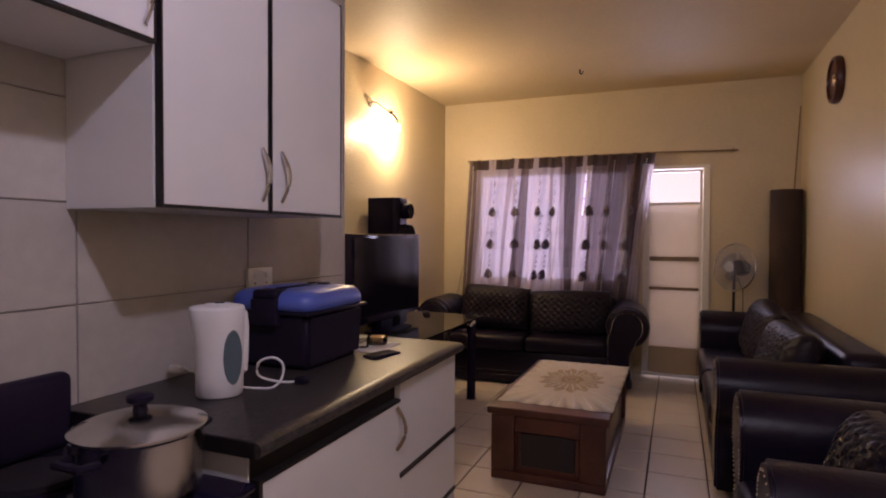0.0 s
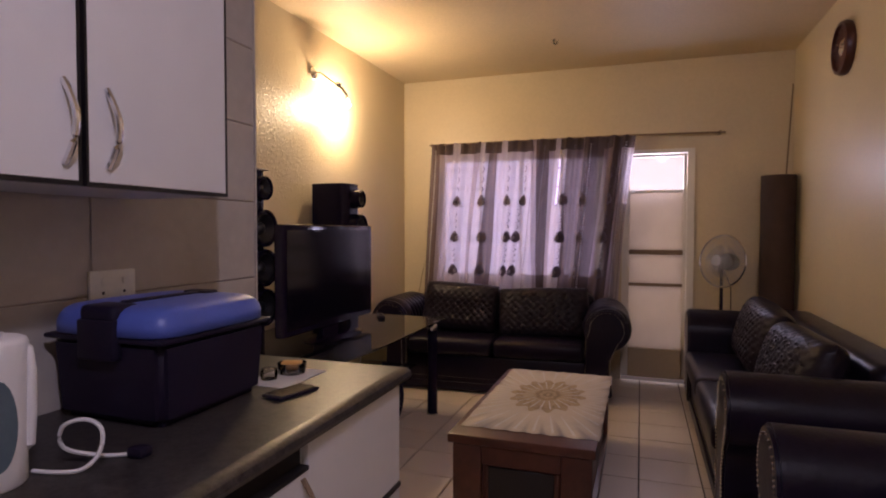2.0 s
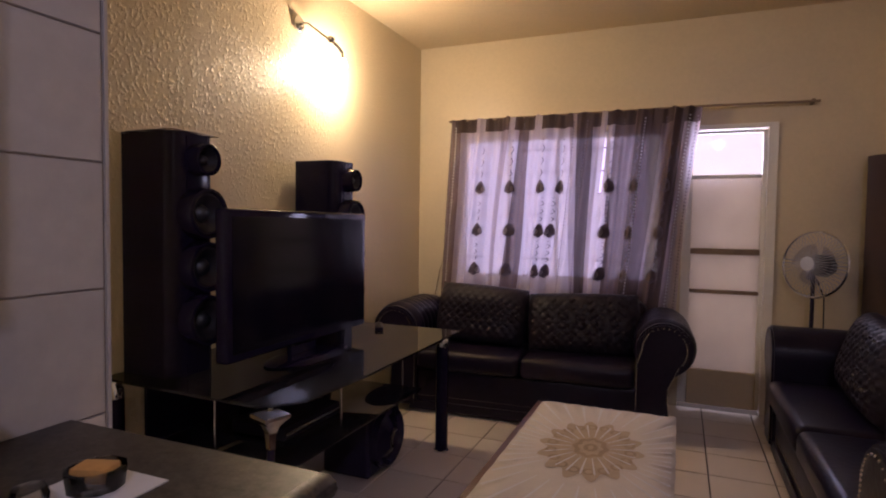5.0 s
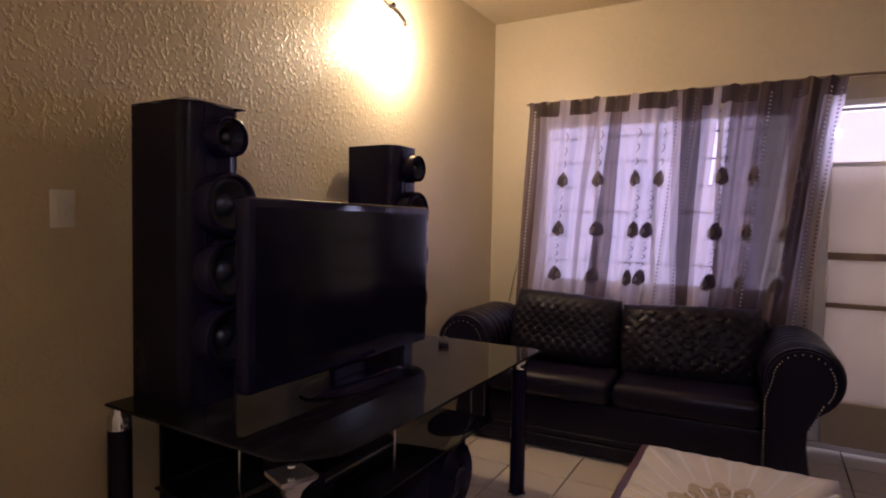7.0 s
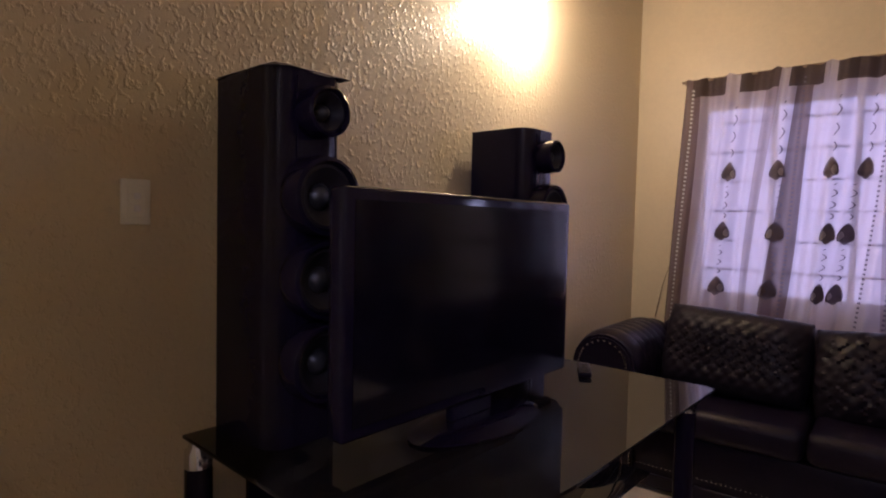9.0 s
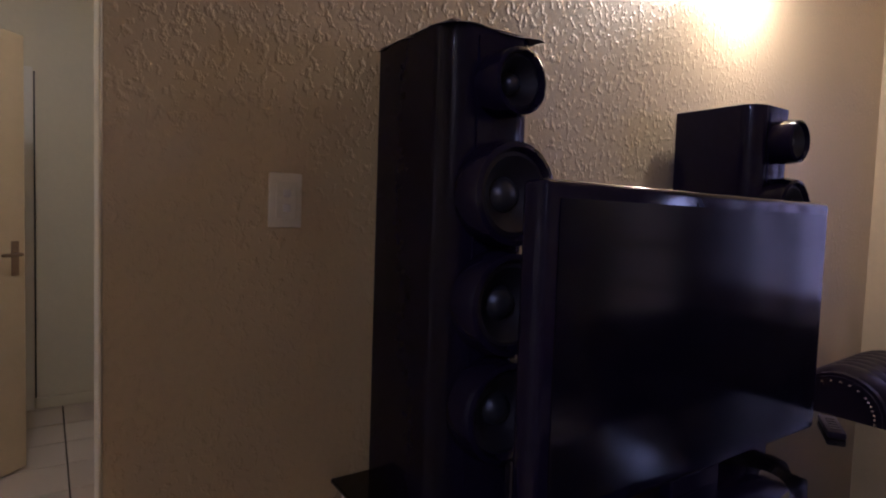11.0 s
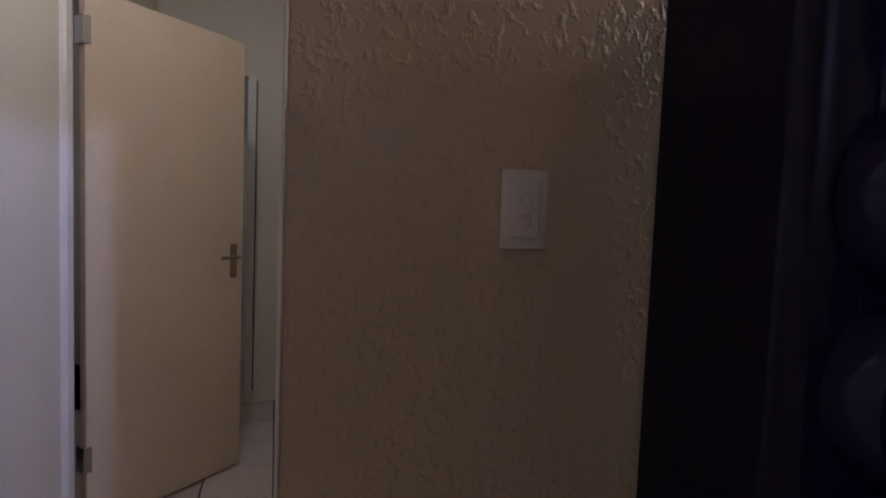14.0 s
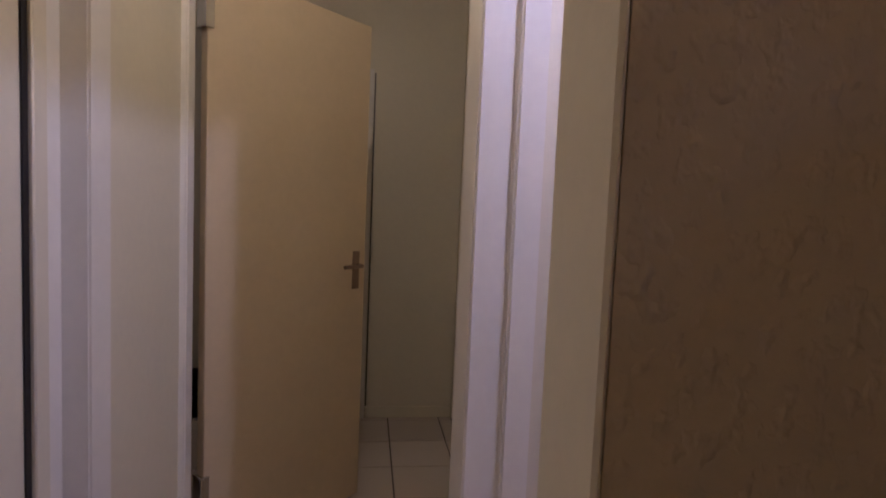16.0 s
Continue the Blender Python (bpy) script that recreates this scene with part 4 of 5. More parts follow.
for u, inward in ((0.29, 0.0), (0.53, 0.02), (0.77, 0.03), (0.91, -0.035), (1.28, 0.0), (1.45, 0.0), (1.67, 0.0)):
    for k, z in enumerate((1.57, 1.24, 0.93)):
        motif(u + inward * min(k, 1), z, 0.034, 0.050)
    vine(u, 1.66, 1.94)
    vine(u + inward, 1.32, 1.50)
    vine(u + inward, 1.01, 1.17)
for u in (0.05, 0.60, 0.98, 1.08, 1.34, 1.48, 1.62, 1.77, 1.82):
    bm = bmesh.new()
    for k in range(64):
        z = 2.06 - 0.024 * k
        q = [bm.verts.new(cloth_at(u + a, z + b) + Vector((0, -0.005, 0))) for a, b in ((-0.006, -0.005), (0.006, -0.005), (0.006, 0.005), (-0.006, 0.005))]
        bm.faces.new(q)
    tagged(part("beading", local(bm, cu), "paper" if u in (0.05, 1.48, 1.77) else "motif", cu), kind="stuff")
rd = tagged(empty("curtain_rod", (-0.76, 5.76, 2.115)), "thin brown curtain rod above window and door", "curtain rod")
part("rod", tube([(-2.06, 5.745, 2.112), (-0.2, 5.76, 2.12), (0.5, 5.77, 2.11)], 0.008), "rod", rd)
rd.matrix_world = Matrix.Identity(4)
for x in (-2.04, 0.46):
    part("bracket", box(x - 0.008, x + 0.008, 5.755, FY - 0.001, 2.10, 2.125), "rod", rd)
wire = tagged(part("cable", tube([(-2.2, 5.83, 0.7), (-2.16, 5.825, 0.9), (-2.06, 5.80, 1.2)], 0.003, 6), "rod"), "thin cable running down the corner wall", "cable")


# sofas
def scroll(sx, r, low):
    """Front outline of a rolled arm, bulging outwards to +x * sx."""
    pts = [(0.0, low), (0.0, 0.46)]
    for i in range(17):
        a = math.pi * (1.0 - 1.28 * i / 16)
        pts.append((0.16 + r * math.cos(a), 0.56 + r * math.sin(a)))
    pts += [(0.215, 0.40), (0.182, 0.33), (0.18, 0.25), (0.195, 0.15), (0.205, low)]
    return [(x * sx, z) for x, z in pts]


def sofa(name, width, depth, seats, label, m, pleats=0):
    """Width along x, front at y = 0, back at +depth; rolled studded arms at both ends."""
    s = tagged(empty(name), label, "sofa" if seats > 1 else "armchair", "leather suite")
    arm = 0.32
    part("base", box(arm - 0.03, width - arm + 0.03, 0.03, depth - 0.03, 0.05, 0.30, 0.02, 2), "leather", s)
    part("back", box(arm - 0.06, width - arm + 0.06, depth - 0.24, depth, 0.05, 0.76, 0.07, 4), "leather", s)
    w = (width - 2 * arm) / seats
    for k in range(seats):
        part("seat_cushion", box(arm + k * w + 0.004, arm + (k + 1) * w - 0.004, -0.02, depth - 0.28, 0.301, 0.44, 0.045, 4), "leather", s)
        cx = arm + (k + 0.5) * w
        wide, tilt, drop = ((0.94, 3, 0.0), (1.06, -2, 0.025))[k % 2] if seats > 1 else (0.98, 0, 0.10)
        part("back_cushion", pillow(w * wide, 0.43, 0.25, m=pose(cx, depth - 0.40, 0.64 - drop, -16, tilt, 0), nx=54, nz=36, quilt=0.062), "quilt", s, "plump quilted leather cushion with diamond stitching")
    for sx, x in ((-1, arm), (1, width - arm)):
        a = part("arm", extrude_outline(scroll(sx, 0.16, 0.05), depth - 0.06, pose(x, 0.0, 0), 0.012), "leather", s)
        for j in range(pleats):
            y = 0.10 + j * (depth - 0.25) / pleats
            part("arm_pleat", lathe([(0.157, -0.062), (0.172, -0.045), (0.180, -0.02), (0.181, 0), (0.178, 0.02), (0.170, 0.045), (0.157, 0.062)], 30, m=pose(x + sx * 0.16, y, 0.56, 90, 0, 0)), "leather", a)
        bm = bmesh.new()
        line = scroll(sx, 0.130, 0.10)
        path = [Vector((px * 0.96 + 0.006 * sx, 0, pz)) for px, pz in line]
        for p, q in zip(path, path[1:]):
            n = max(1, int((q - p).length / 0.016))
            for i in range(n):
                c = p.lerp(q, i / n)
                bmesh.ops.create_icosphere(bm, subdivisions=1, radius=0.0062, matrix=Matrix.Translation((x + c.x, -0.001, c.z)))
        tagged(part("studs", bm, "steel", a, "row of steel upholstery studs"), kind="stuff")
    bm = bmesh.new()
    for i in range(int((width - 2 * arm) / 0.02)):
        bmesh.ops.create_icosphere(bm, subdivisions=1, radius=0.0042, matrix=Matrix.Translation((arm + 0.02 * i, 0.03, 0.12)))
    tagged(part("studs", bm, "steel", s, "row of steel upholstery studs"), kind="stuff")
    part("foot_rail", box(arm - 0.05, width - arm + 0.05, 0.015, 0.03, 0.02, 0.085, 0.004, 1), "leather", s)
    for x in (arm, width - arm):
        for y in (0.1, depth - 0.1):
            part("foot", lathe([(0, 0.0), (0.025, 0.0), (0.032, 0.05), (0, 0.05)], 14, m=pose(x, y, 0)), "black_plastic", s)
    s.matrix_world = m
    return s


sofa("sofa", 2.06, 0.80, 2, "black leather two-seat sofa with rolled studded arms under the curtain", pose(-2.27, 4.90, 0, 0, 0, 3.0), 7)
sofa("sofa", 2.34, 0.80, 2, "black leather two-seat sofa with rolled arms along the side wall", pose(0.19, 5.40, 0, 0, 0, -90))
sofa("armchair", 1.10, 0.76, 1, "black leather armchair with rolled arms along the side wall", pose(0.23, 2.70, 0, 0, 0, -90))

# coffee table
ct = tagged(empty("coffee_table", (-0.63, 3.63, 0)), "dark mahogany coffee table with a recessed panelled base", "table")
part("top", local(box(-0.955, -0.305, 2.995, 4.27, 0.355, 0.398, 0.008, 2), ct), "brown_wood", ct)
part("body", local(box(-0.90, -0.345, 3.03, 4.21, 0.03, 0.3545, 0.004, 1), ct), "brown_wood", ct)
part("plinth", local(box(-0.93, -0.32, 3.0, 4.24, 0.0, 0.05, 0.006, 2), ct), "brown_wood", ct)
for x0, x1 in ((-0.93, -0.80), (-0.45, -0.32)):
    part("corner_post", local(box(x0, x1, 3.0, 3.045, 0.051, 0.354, 0.006, 2), ct), "brown_wood", ct)
    part("corner_post", local(box(x0, x1, 4.195, 4.24, 0.051, 0.354, 0.006, 2), ct), "brown_wood", ct)
part("rail", local(box(-0.799, -0.451, 3.008, 3.04, 0.27, 0.354, 0.004, 1), ct), "brown_wood", ct)
# no recess is cut: a black slab stands for its dark inside
part("niche", local(box(-0.77, -0.48, 3.022, 3.031, 0.08, 0.26, 0.003, 1), ct), "black_edge", ct, "black slab painted as the shade inside an open recess")
bm = tube([(-0.79, 3.02, 0.265), (-0.79, 3.02, 0.07)], 0.006)
tube([(-0.46, 3.02, 0.265), (-0.46, 3.02, 0.07)], 0.006, bm=bm)
part("beading", local(bm, ct), "brown_wood", ct)
# cloth with scalloped edge and a gold flower
cl = tagged(empty("table_cloth", (-0.612, 3.685, 0.399)), "cream table cloth with scalloped edge and gold flower", "cloth")
bm = bmesh.new()
n, hw, hl = 96, 0.312, 0.575
top, low = [], []
for i in range(n):
    a = 2 * math.pi * i / n
    c, s = math.cos(a), math.sin(a)
    k = 1 / max(abs(c) / 1.0, abs(s) / 1.0)
    x, y = c * k * hw, s * k * hl
    wob = 0.010 * math.sin(i * math.pi / 2.0)
    top.append(bm.verts.new((x, y, 0.003 + 0.002 * math.sin(i * 1.7))))
    low.append(bm.verts.new((x * (1 + wob), y * (1 + wob), 0.001)))
mid = [bm.verts.new((v.co.x * 0.6, v.co.y * 0.6, 0.004)) for v in top]
cc = bm.verts.new((0, 0, 0.004))
for i in range(n):
    j = (i + 1) % n
    bm.faces.new((cc, mid[i], mid[j]))
    bm.faces.new((mid[i], top[i], top[j], mid[j]))
    bm.faces.new((top[i], low[i], low[j], top[j]))
part("cloth", bm, "lace", cl)


def flat_ring(cx, cy, rx, ry, w, z, n=30, lobes=0, amp=0.0, bm=None):
    bm = bm or bmesh.new()
    a_in, a_out = [], []
    for i in range(n):
        a = 2 * math.pi * i / n
        k = 1 + amp * math.cos(lobes * a)
        a_out.append(bm.verts.new((cx + rx * k * math.cos(a), cy + ry * k * math.sin(a), z)))
        a_in.append(bm.verts.new((cx + (rx * k - w) * math.cos(a), cy + (ry * k - w) * math.sin(a), z)))
    for i in range(n):
        j = (i + 1) % n
        bm.faces.new((a_in[i], a_out[i], a_out[j], a_in[j]))
    return bm


def flat_disc(rx, ry, z, n, lobes, amp):
    bm = bmesh.new()
    c = bm.verts.new((0, 0.03, z))
    rim = [bm.verts.new((rx * (1 + amp * math.cos(lobes * 2 * math.pi * i / n)) * math.cos(2 * math.pi * i / n), 0.03 + ry * (1 + amp * math.cos(lobes * 2 * math.pi * i / n)) * math.sin(2 * math.pi * i / n), z)) for i in range(n)]
    for i in range(n):
        bm.faces.new((c, rim[i], rim[(i + 1) % n]))
    return bm


part("gold_field", flat_disc(0.185, 0.29, 0.0070, 112, 14, 0.11), "lace_tan", cl, "tan embroidered field")
bm = flat_ring(0, 0.03, 0.066, 0.10, 0.022, 0.0082, 40, 8, 0.08)
flat_ring(0, 0.03, 0.028, 0.042, 0.018, 0.0084, 24, 0, 0, bm)
part("gold_flower", bm, "lace_gold", cl, "gold embroidered flower")
bm = bmesh.new()
for k in range(22):
    a = 2 * math.pi * (k + 0.5) / 22
    d, nrm = Vector((math.cos(a), 1.5 * math.sin(a), 0)), Vector((-math.sin(a), math.cos(a), 0))
    q = [bm.verts.new(d * r + nrm * w + Vector((0, 0.03, 0.0090))) for r, w in ((0.075, -0.0015), (0.17, -0.004), (0.18, 0.0), (0.17, 0.004), (0.075, 0.0015))]
    bm.faces.new(q)
part("ray_stitching", bm, "paper", cl, "white ray stitching")
for k in range(18):
    a = 2 * math.pi * k / 18
    part("embroidered_loop", flat_ring(0.150 * math.cos(a), 0.03 + 0.238 * math.sin(a), 0.023, 0.028, 0.010, 0.0086, 14), "lace_gold", cl)
bm = bmesh.new()
for k in range(40):
    a = 2 * math.pi * (k + 0.25) / 40
    reach = 0.96 / max(abs(math.cos(a)) / hw, abs(math.sin(a)) / hl)
    start = 0.215 if abs(math.cos(a)) > 0.6 else 0.33
    if reach - start < 0.03:
        continue
    d, nrm = Vector((math.cos(a), math.sin(a), 0)), Vector((-math.sin(a), math.cos(a), 0))
    q = [bm.verts.new(d * r + nrm * w + Vector((0, 0, z))) for r, w, z in ((start, -0.002, 0.0062), (reach, -0.007, 0.0048), (reach, 0.007, 0.0048), (start, 0.002, 0.0062))]
    bm.faces.new(q)
tagged(part("fan_pleats", bm, "paper", cl, "pale raised pleats fanning out to the hem"), kind="stuff")

# glass television stand
ts = tagged(empty("tv_stand", (-1.92, 3.72, 0)), "smoked glass television stand with black legs and chrome caps", "tv stand")


def glass_plate(z, x0, x1, y0, y1):
    return box(x0, x1, y0, y1, z, z + 0.010, 0.003, 2)


part("glass_top", local(extrude_outline([(LX + 0.01, -2.925), (-1.585, -2.90), (-1.525, -2.945), (-1.47, -3.02), (-1.445, -3.4), (-1.45, -4.44), (-1.48, -4.46), (LX + 0.01, -4.46)], 0.010, pose(0, 0, 0.682, -90, 0, 0) @ Matrix.Diagonal((1, 1, -1, 1)), 0.002), ts), "smoked", ts, "smoked glass top")
part("glass_shelf", local(glass_plate(0.36, LX + 0.06, -1.62, 3.06, 4.30), ts), "smoked", ts, "smoked glass lower shelf")
part("rear_panel", local(box(LX + 0.03, LX + 0.045, 3.1, 4.3, 0.2, 0.60), ts), "black_gloss", ts)
for x, y in ((LX + 0.043, 2.955), (LX + 0.043, 4.40), (-1.53, 4.38)):
    lg = part("leg", local(lathe([(0, 0.012), (0.036, 0.012), (0.036, 0.60), (0, 0.60)], 24, m=pose(x, y, 0)), ts), "black_gloss", ts)
    part("cap", local(lathe([(0.0365, 0.60), (0.0365, 0.64), (0.026, 0.655), (0.026, 0.671), (0, 0.671)], 24, m=pose(x, y, 0)), ts), "chrome", lg, "chrome cap")
    part("foot", local(lathe([(0, 0), (0.042, 0), (0.042, 0.008), (0.036, 0.012), (0, 0.012)], 24, m=pose(x, y, 0)), ts), "chrome", lg, "chrome foot")
lg = part("leg", local(lathe([(0, 0.0), (0.045, 0.0), (0.02, 0.012), (0.014, 0.03), (0.014, 0.555), (0, 0.555)], 24, m=pose(-1.51, 2.885, 0)), ts), "black_gloss", ts, "slim black leg under a chrome bracket")
part("cap", local(lathe([(0, 0.555), (0.0145, 0.555), (0.018, 0.60), (0.028, 0.628), (0.048, 0.648), (0.066, 0.660), (0.066, 0.670), (0, 0.670)], 4, m=pose(-1.51, 2.885, 0, 0, 0, 25)), ts), "chrome", lg, "chrome tulip bracket")
part("pin", local(lathe([(0, 0.683), (0.009, 0.683), (0.009, 0.689), (0, 0.691)], 14, m=pose(-1.51, 2.885, 0)), ts), "chrome", lg, "chrome screw cap")
for x, y in ((-2.05, 3.2), (-1.70, 4.22), (-1.70, 3.6)):
    part("spacer", local(lathe([(0, 0.3705), (0.005, 0.3705), (0.005, 0.671), (0, 0.671)], 14, m=pose(x, y, 0)), ts), "chrome", ts, "chrome spacer rod")
dv = tagged(empty("disc_player", (-1.95, 3.55, 0.3705)), "black disc player on the glass shelf", "player")
part("case", box(-0.14, 0.14, -0.21, 0.21, 0.0, 0.055, 0.004, 1), "black_plastic", dv)
part("front_strip", box(0.1405, 0.143, -0.20, 0.20, 0.018, 0.032, 0.001, 1), "steel", dv, "steel front strip")
sb = tagged(empty("subwoofer", (-1.80, 4.02, 0)), "black round-fronted subwoofer under the stand", "speaker")
part("case", box(-0.17, 0.10, -0.17, 0.17, 0.01, 0.345, 0.02, 3), "black_gloss", sb)
part("driver", lathe([(0, 0.02), (0.05, 0.04), (0.12, 0.0), (0.135, 0.03), (0.15, 0.02), (0.155, -0.02)], 36, m=pose(0.115, 0, 0.18, 0, 90, 0)), "black_gloss", sb)
for y in (-0.12, 0.12):
    part("foot", lathe([(0, 0), (0.02, 0), (0.02, 0.0105), (0, 0.0105)], 12, m=pose(-0.03, y, 0)), "black_plastic", sb)

# tower speakers
def tower(y0, y1, cloth):
    """A tower with its drivers on the face towards +x."""
    t = tagged(empty("tower_speaker", (-2.19, (y0 + y1) / 2, 0.6825)), "tall black lacquer tower speaker with round drivers" + (" under a cloth" if cloth else ""), "speaker", "tower speakers")
    w = (y1 - y0) / 2
    h = 0.95
    shell = [(-0.145, -w), (-0.145, w)]
    for side in (1, -1):
        for i in range(7):
            a = math.pi / 2 * i / 6
            c, d = (math.sin(a), math.cos(a)) if side == 1 else (math.cos(a), math.sin(a))
            shell.append((0.065 + 0.055 * c, side * (w - 0.055 + 0.055 * d)))
    part("cabinet", extrude_outline(shell, h, pose(0, 0, 0, 90, 0, 0) @ Matrix.Diagonal((1, 1, -1, 1)), 0.0), "black_gloss", t)
    # thin raised strip added for the highlight line down the front
    part("trim_strip", box(0.1205, 0.124, -0.045, -0.040, 0.01, h - 0.02), "black_gloss", t)
    for z, r in ((h - 0.105, 0.062), (h - 0.315, 0.098), (h - 0.525, 0.098), (h - 0.735, 0.098)):
        d = part("driver", lathe([(r * 1.04, 0.0), (r * 1.06, 0.035), (r, 0.062), (r * 0.9, 0.066), (r * 0.82, 0.052)], 40, m=pose(0.1205, 0.012, z, 0, 90, 0)), "black_gloss", t, "round driver with a glossy ring")
        part("cone", lathe([(r * 0.82, 0.052), (r * 0.74, 0.055), (r * 0.36, 0.02), (r * 0.34, 0.022)], 36, m=pose(0.1205, 0.012, z, 0, 90, 0)), "cone", d)
        part("dust_cap", lathe([(r * 0.34, 0.022), (r * 0.26, 0.036), (r * 0.12, 0.043), (0, 0.045)], 28, m=pose(0.1205, 0.012, z, 0, 90, 0)), "dust", d, "grey foil dust cap")
    return t


tower(3.012, 3.235, True)
tower(4.11, 4.333, False)
bm = bmesh.new()
g = {}
for i in range(13):
    for k in range(13):
        u, v = i / 12 * 2 - 1, k / 12 * 2 - 1
        e = max(abs(u), abs(v))
        g[i, k] = bm.verts.new((u * 0.137 + 0.003 * math.sin(9 * v), v * 0.115 + 0.002 * math.sin(8 * u), 0.004 + 0.012 * max(0, 1 - e * 1.1) - (0.010 + 0.003 * math.sin(7 * u + 5 * v) if e > 0.95 else 0)))
for i in range(12):
    for k in range(12):
        bm.faces.new((g[i, k], g[i + 1, k], g[i + 1, k + 1], g[i, k + 1]))
cs = tagged(part("small_cloth", bm, "grey_cloth"), "small grey cloth lying over the speaker top", "cloth")
cs.location = (-2.2, 3.124, 1.634)

# television
tv = tagged(empty("television", (-1.85, 3.56, 0.6825)), "black flat screen television on the glass stand", "television")
part("bezel", box(-0.06, 0.0, -0.505, 0.505, 0.068, 0.655, 0.012, 3), "black_gloss", tv)
part("screen", box(0.0005, 0.003, -0.475, 0.475, 0.10, 0.625), "screen", tv, "dark glossy screen")
part("rear_shell", box(-0.10, -0.0605, -0.38, 0.38, 0.12, 0.55, 0.02, 2), "black_plastic", tv)
part("neck", box(-0.05, -0.02, -0.09, 0.09, 0.015, 0.06, 0.004, 1), "black_gloss", tv)
bm = lathe([(0, 0.0005), (0.16, 0.0005), (0.165, 0.006), (0.12, 0.016), (0, 0.018)], 40)
bmesh.ops.transform(bm, matrix=Matrix.Diagonal((0.75, 1.6, 1, 1)), verts=bm.verts)
part("foot", bm, "black_gloss", tv, "oval gloss foot")
rm = tagged(empty("remote_control", (-1.90, 4.31, 0.6825), 30), "black remote controls on the glass top", "remote")
part("body", box(-0.024, 0.024, -0.085, 0.085, 0, 0.02, 0.006, 2), "black_plastic", rm)
for k in range(5):
    part("button", box(-0.012, 0.012, -0.06 + 0.024 * k, -0.05 + 0.024 * k, 0.0201, 0.022), "cone", rm)
fl = tagged(part("floor_cable", tube([(-1.62, 2.62, 0.004), (-1.9, 2.75, 0.03), (-2.1, 2.86, 0.25), (-2.2, 2.9, 0.33), (-2.28, 2.93, 0.30), (-2.3, 2.95, 0.06), (-2.31, 2.97, 0.004)], 0.004, 6), "black_edge"), "black cable looping beside the stand", "cable")

# pedestal fan
fan = tagged(empty("pedestal_fan", (0.47, 5.62, 0)), "pedestal fan with a wire cage and pale blades", "fan")
part("base", lathe([(0, 0), (0.17, 0), (0.17, 0.012), (0.05, 0.035), (0.025, 0.05), (0, 0.05)], 32), "black_plastic", fan)
part("pole", lathe([(0, 0.05), (0.017, 0.05), (0.017, 0.62), (0.012, 0.62), (0.012, 0.98), (0, 0.98)], 20), "black_plastic", fan)
F = pose(0, -0.02, 1.065, 84, 0, -44) @ Matrix.Diagonal((1.2, 1.2, 1.1, 1))
part("motor", lathe([(0, -0.14), (0.045, -0.13), (0.06, -0.09), (0.055, -0.03), (0, -0.03)], 28, m=F), "black_plastic", fan)
part("neck", box(-0.02, 0.02, 0.03, 0.10, 0.96, 1.06, 0.008, 2), "black_plastic", fan)
cage = part("cage", lathe([(0.172, -0.006), (0.178, 0), (0.172, 0.006), (0.166, 0), (0.172, -0.006)], 48, m=F), "chrome", fan, "chrome wire cage")
for k in range(48):
    a = 2 * math.pi * k / 48
    c, s = math.cos(a), math.sin(a)
    pts = [F @ Vector((r * c, r * s, z)) for r, z in ((0.035, 0.062), (0.09, 0.06), (0.14, 0.042), (0.172, 0.0), (0.14, -0.04), (0.06, -0.05))]
    part("wire", tube(pts, 0.002, 4), "fan_blade", cage)
part("badge", lathe([(0, 0.064), (0.036, 0.064), (0.038, 0.06), (0, 0.058)], 28, m=F), "fan_blade", cage, "round centre badge")
for k in range(3):
    bm = bmesh.new()
    g = {}
    for i in range(9):
        for j in range(7):
            r = 0.03 + 0.125 * i / 8
            a = radians(120 * k - 42 + 84 * j / 6) + 0.5 * i / 8
            lim = math.sin(math.pi * min(1, 0.25 + 0.75 * i / 8)) * 0.3 + 0.7
            g[i, j] = bm.verts.new(F @ Vector((r * math.cos(a) * lim, r * math.sin(a) * lim, -0.012 + 0.034 * j / 6)))
    for i in range(8):
        for j in range(6):
            bm.faces.new((g[i, j], g[i + 1, j], g[i + 1, j + 1], g[i, j + 1]))
    part("blade", bm, "blade", fan, "pale translucent blade")
part("cord", tube([(0.03, 0.08, 0.98), (0.08, 0.09, 0.85), (0.085, 0.09, 0.5), (0.08, 0.09, 0.2), (0.05, 0.06, 0.04)], 0.004, 6), "black_plastic", fan)

# rolled carpet standing in the corner
rc = tagged(empty("carpet_roll", (0.858, 5.66, 0)), "dark brown carpet rolled up tight and standing in the corner", "carpet")
bm = bmesh.new()
prev = None
for i in range(100):
    a = 2 * math.pi * i / 24
    r = 0.025 + 0.108 * i / 99
    cur = [bm.verts.new((r * math.cos(a), r * math.sin(a), z)) for z in (0.0, 0.6, 1.2, 1.735)]
    if prev:
        for k in range(3):
            bm.faces.new((prev[k], cur[k], cur[k + 1], prev[k + 1]))
    prev = cur
part("wound_carpet", bm, "carpet", rc)
part("core", lathe([(0, 0.001), (0.112, 0.001), (0.112, 1.715), (0, 1.715)], 28), "carpet", rc)
stick = tagged(part("stick", tube([(0.90, 5.79, 1.0), (0.945, 5.80, 1.75), (0.985, 5.82, 2.47)], 0.006), "rod"), "thin brown stick standing behind the carpet roll", "stick")

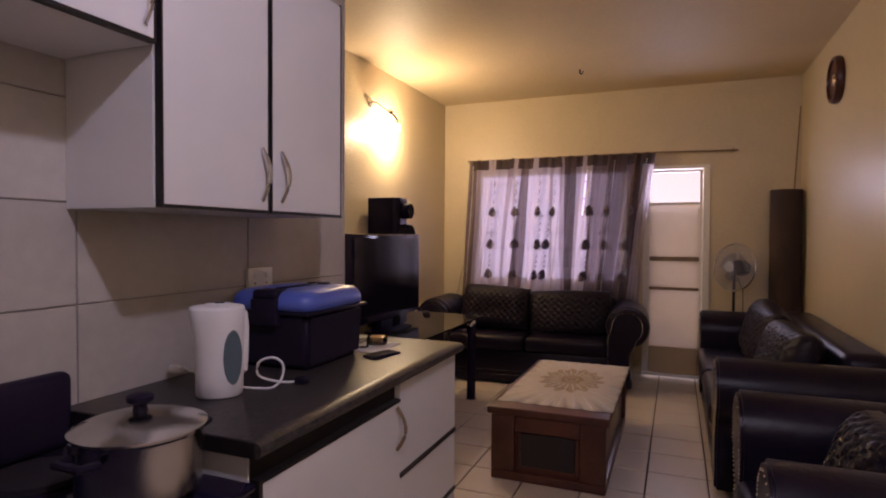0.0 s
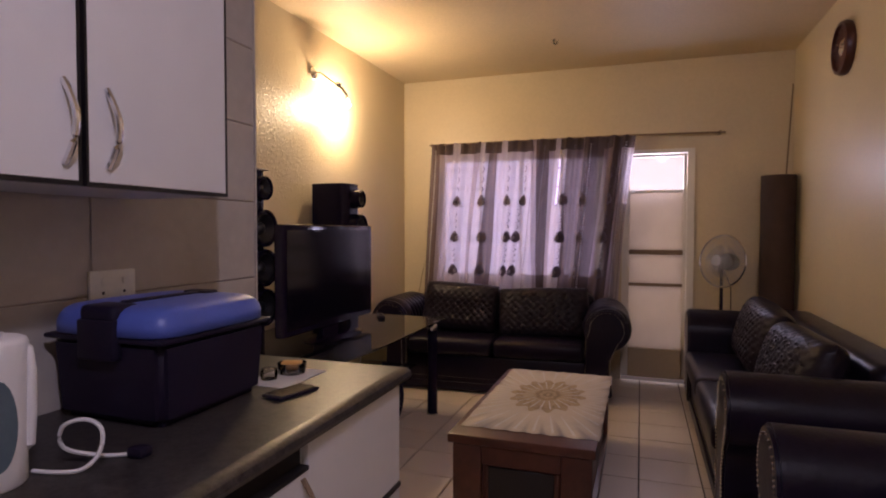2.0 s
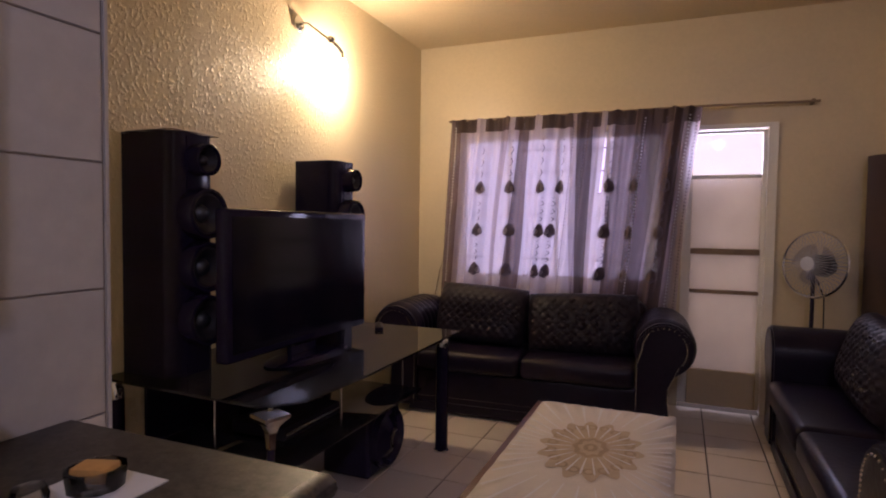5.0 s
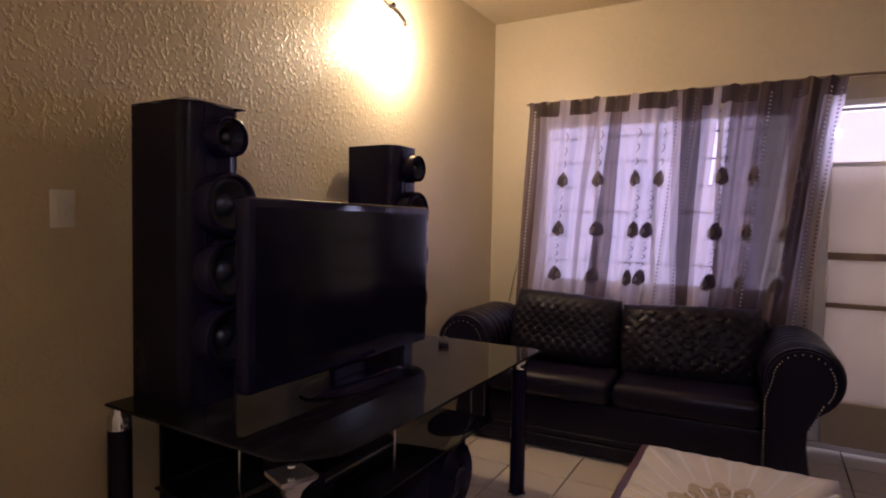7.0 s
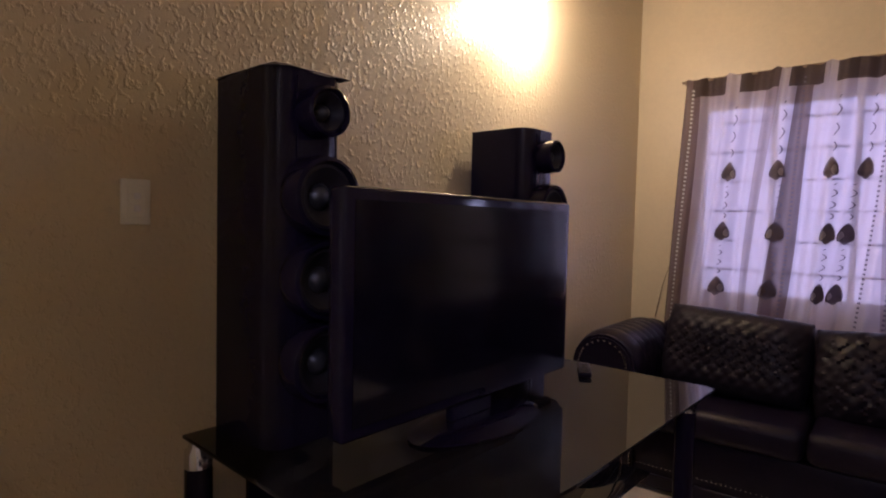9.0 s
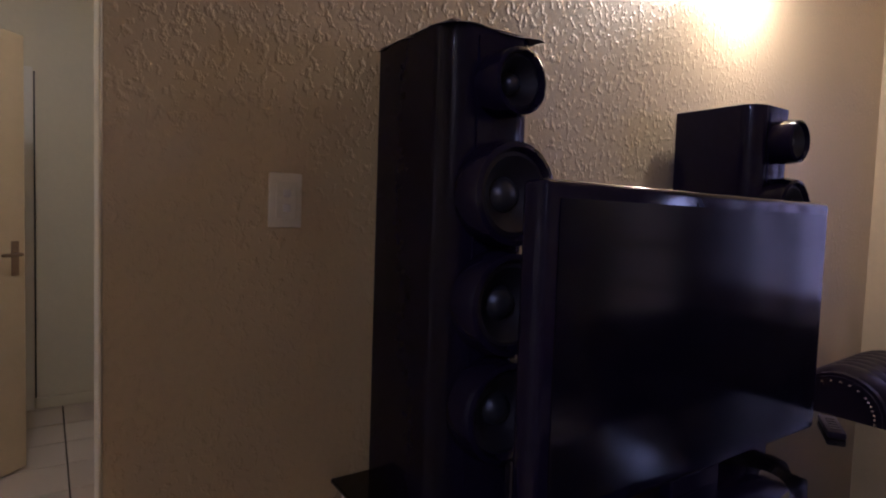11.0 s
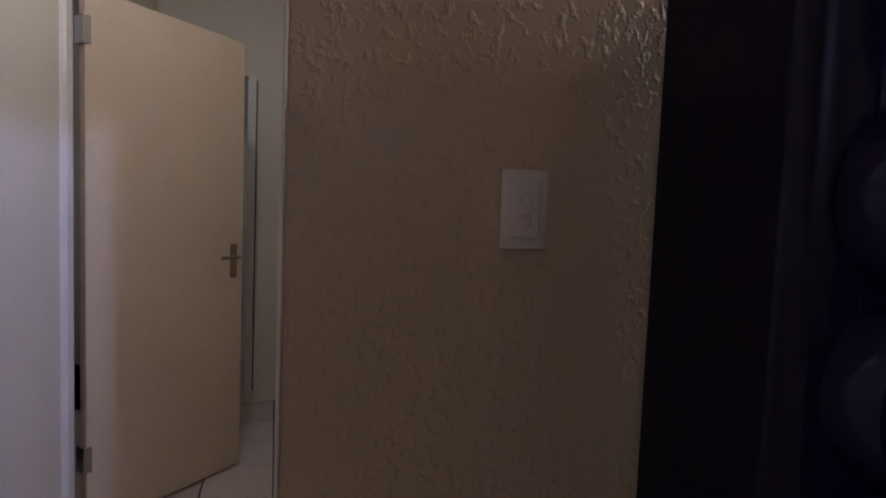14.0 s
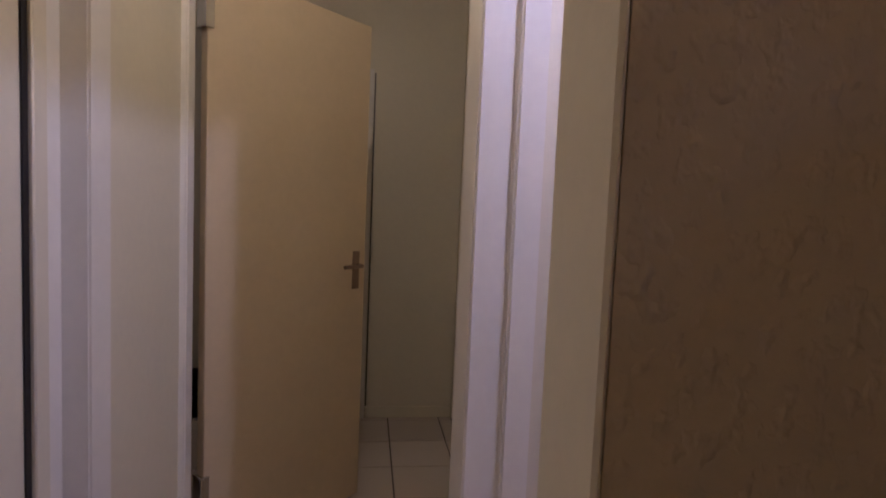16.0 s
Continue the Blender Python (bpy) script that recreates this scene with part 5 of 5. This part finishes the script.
# wall clock
ck = tagged(empty("wall_clock", (RX - 0.001, 4.60, 2.39)), "round dark wall clock with a chrome centre", "clock")
Cm = pose(0, 0, 0, 0, -90, 0)
part("case", lathe([(0, 0), (0.155, 0), (0.16, 0.02), (0.15, 0.045), (0.132, 0.048), (0.13, 0.03)], 48, m=Cm), "brown_wood", ck)
part("dial", lathe([(0.13, 0.030), (0, 0.030)], 48, m=Cm), "brown_wood", ck, "dark brown dial")
part("boss", lathe([(0, 0.042), (0.03, 0.040), (0.045, 0.031)], 28, m=Cm), "chrome", ck, "chrome boss")
for k in range(12):
    a = 2 * math.pi * k / 12
    part("hour_mark", box(-0.035, -0.031, 0.105 * math.cos(a) - 0.005, 0.105 * math.cos(a) + 0.005, 0.105 * math.sin(a) - 0.005, 0.105 * math.sin(a) + 0.005), "steel", ck)
for a, l in ((35, 0.075), (160, 0.1)):
    part("clock_hand", box(-0.040, -0.038, 0, l, -0.003, 0.003, m=pose(0, 0, 0, a, 0, 0)), "steel", ck)

# ---- tiles ----
def tile_mesh(name, w, d, t, r, material):
    bm = box(-w / 2, w / 2, -d / 2, d / 2, 0, t)
    top = [e for e in bm.edges if all(v.co.z > t / 2 for v in e.verts)]
    bmesh.ops.bevel(bm, geom=top, offset=r, segments=1, affect="EDGES")
    me = bpy.data.meshes.new(name)
    bm.to_mesh(me)
    bm.free()
    me.materials.append(M[material])
    return me


def cut_tile(cache, name, w, d, t, r, material):
    key = (round(w, 3), round(d, 3))
    if key not in cache:
        cache[key] = tile_mesh(name, w, d, t, r, material)
    return cache[key]


floor_ob = bpy.data.objects["floor"]
S, G = 0.31, 0.008
cache = {}


def lay_floor(x0, x1, y0, y1, near):
    rest = []
    for i in range(-30, 10):
        for j in range(-25, 10):
            a, b = max(x0, -0.137 + i * S), min(x1, -0.137 + (i + 1) * S)
            c, d = max(y0, 4.04 + j * S), min(y1, 4.04 + (j + 1) * S)
            if b - a < 0.02 or d - c < 0.02:
                continue
            if near:
                ob = new("tile", cut_tile(cache, "tile", b - a - G, d - c - G, 0.008, 0.0015, "floor_tile"))
                ob.location = ((a + b) / 2, (c + d) / 2, -0.008)
                ob.parent = floor_ob
            else:
                rest.append((a, b, c, d))
    return rest


lay_floor(LX, RX, PY, FY, True)
lay_floor(EX, LX, PY, 2.88, True)
rest = lay_floor(KX, RX, BY, PY, False) + lay_floor(-6.5, EX, 0.8, 2.9, False) + lay_floor(-5.5, LX - 0.11, 2.98, FY, False) + lay_floor(-6.5, -1.62, -0.1, PY, False)
bm = bmesh.new()
for a, b, c, d in rest:
    q = [bm.verts.new((x, y, 0)) for x, y in ((a + 0.003, c + 0.003), (b - 0.003, c + 0.003), (b - 0.003, d - 0.003), (a + 0.003, d - 0.003))]
    p = [bm.verts.new((v.co.x, v.co.y, -0.008)) for v in q]
    bm.faces.new(q)
    for i in range(4):
        bm.faces.new((q[i], p[i], p[(i + 1) % 4], q[(i + 1) % 4]))
tagged(part("far_tiles", bm, "floor_tile", floor_ob, smooth=False), kind="stuff")

# kitchen wall tiles
kw = bpy.data.objects["wall_kitchen"]
TW, TH = 0.62, 0.2565
cache = {}
for i in range(-7, 4):
    for k in range(11):
        a, b = max(BY, 0.985 + i * TW), min(KE, 0.985 + (i + 1) * TW)
        c, d = 0.122 + k * TH, min(CZ, 0.122 + (k + 1) * TH)
        if b - a < 0.02 or d - c < 0.02 or (k > 7 and b < 1.7):
            continue
        ob = new("wall_tile", cut_tile(cache, "wall_tile", d - c - 0.004, b - a - 0.004, 0.010, 0.0015, "wall_tile"))
        ob.matrix_world = pose(KX - 0.0105, (a + b) / 2, (c + d) / 2, 0, 90, 0)
        ob.parent = kw
structure("tile_bed", box(KX - 0.012, KX - 0.006, BY, KE - 0.001, 0.0, CZ), "wall_grout", "dark grout between the kitchen wall tiles", "wall")
structure("trim", box(KX - 0.11, KX - 0.001, KE, KE + 0.008, 0, CZ), "wall_tile", "tiled end of the kitchen wall", "wall")
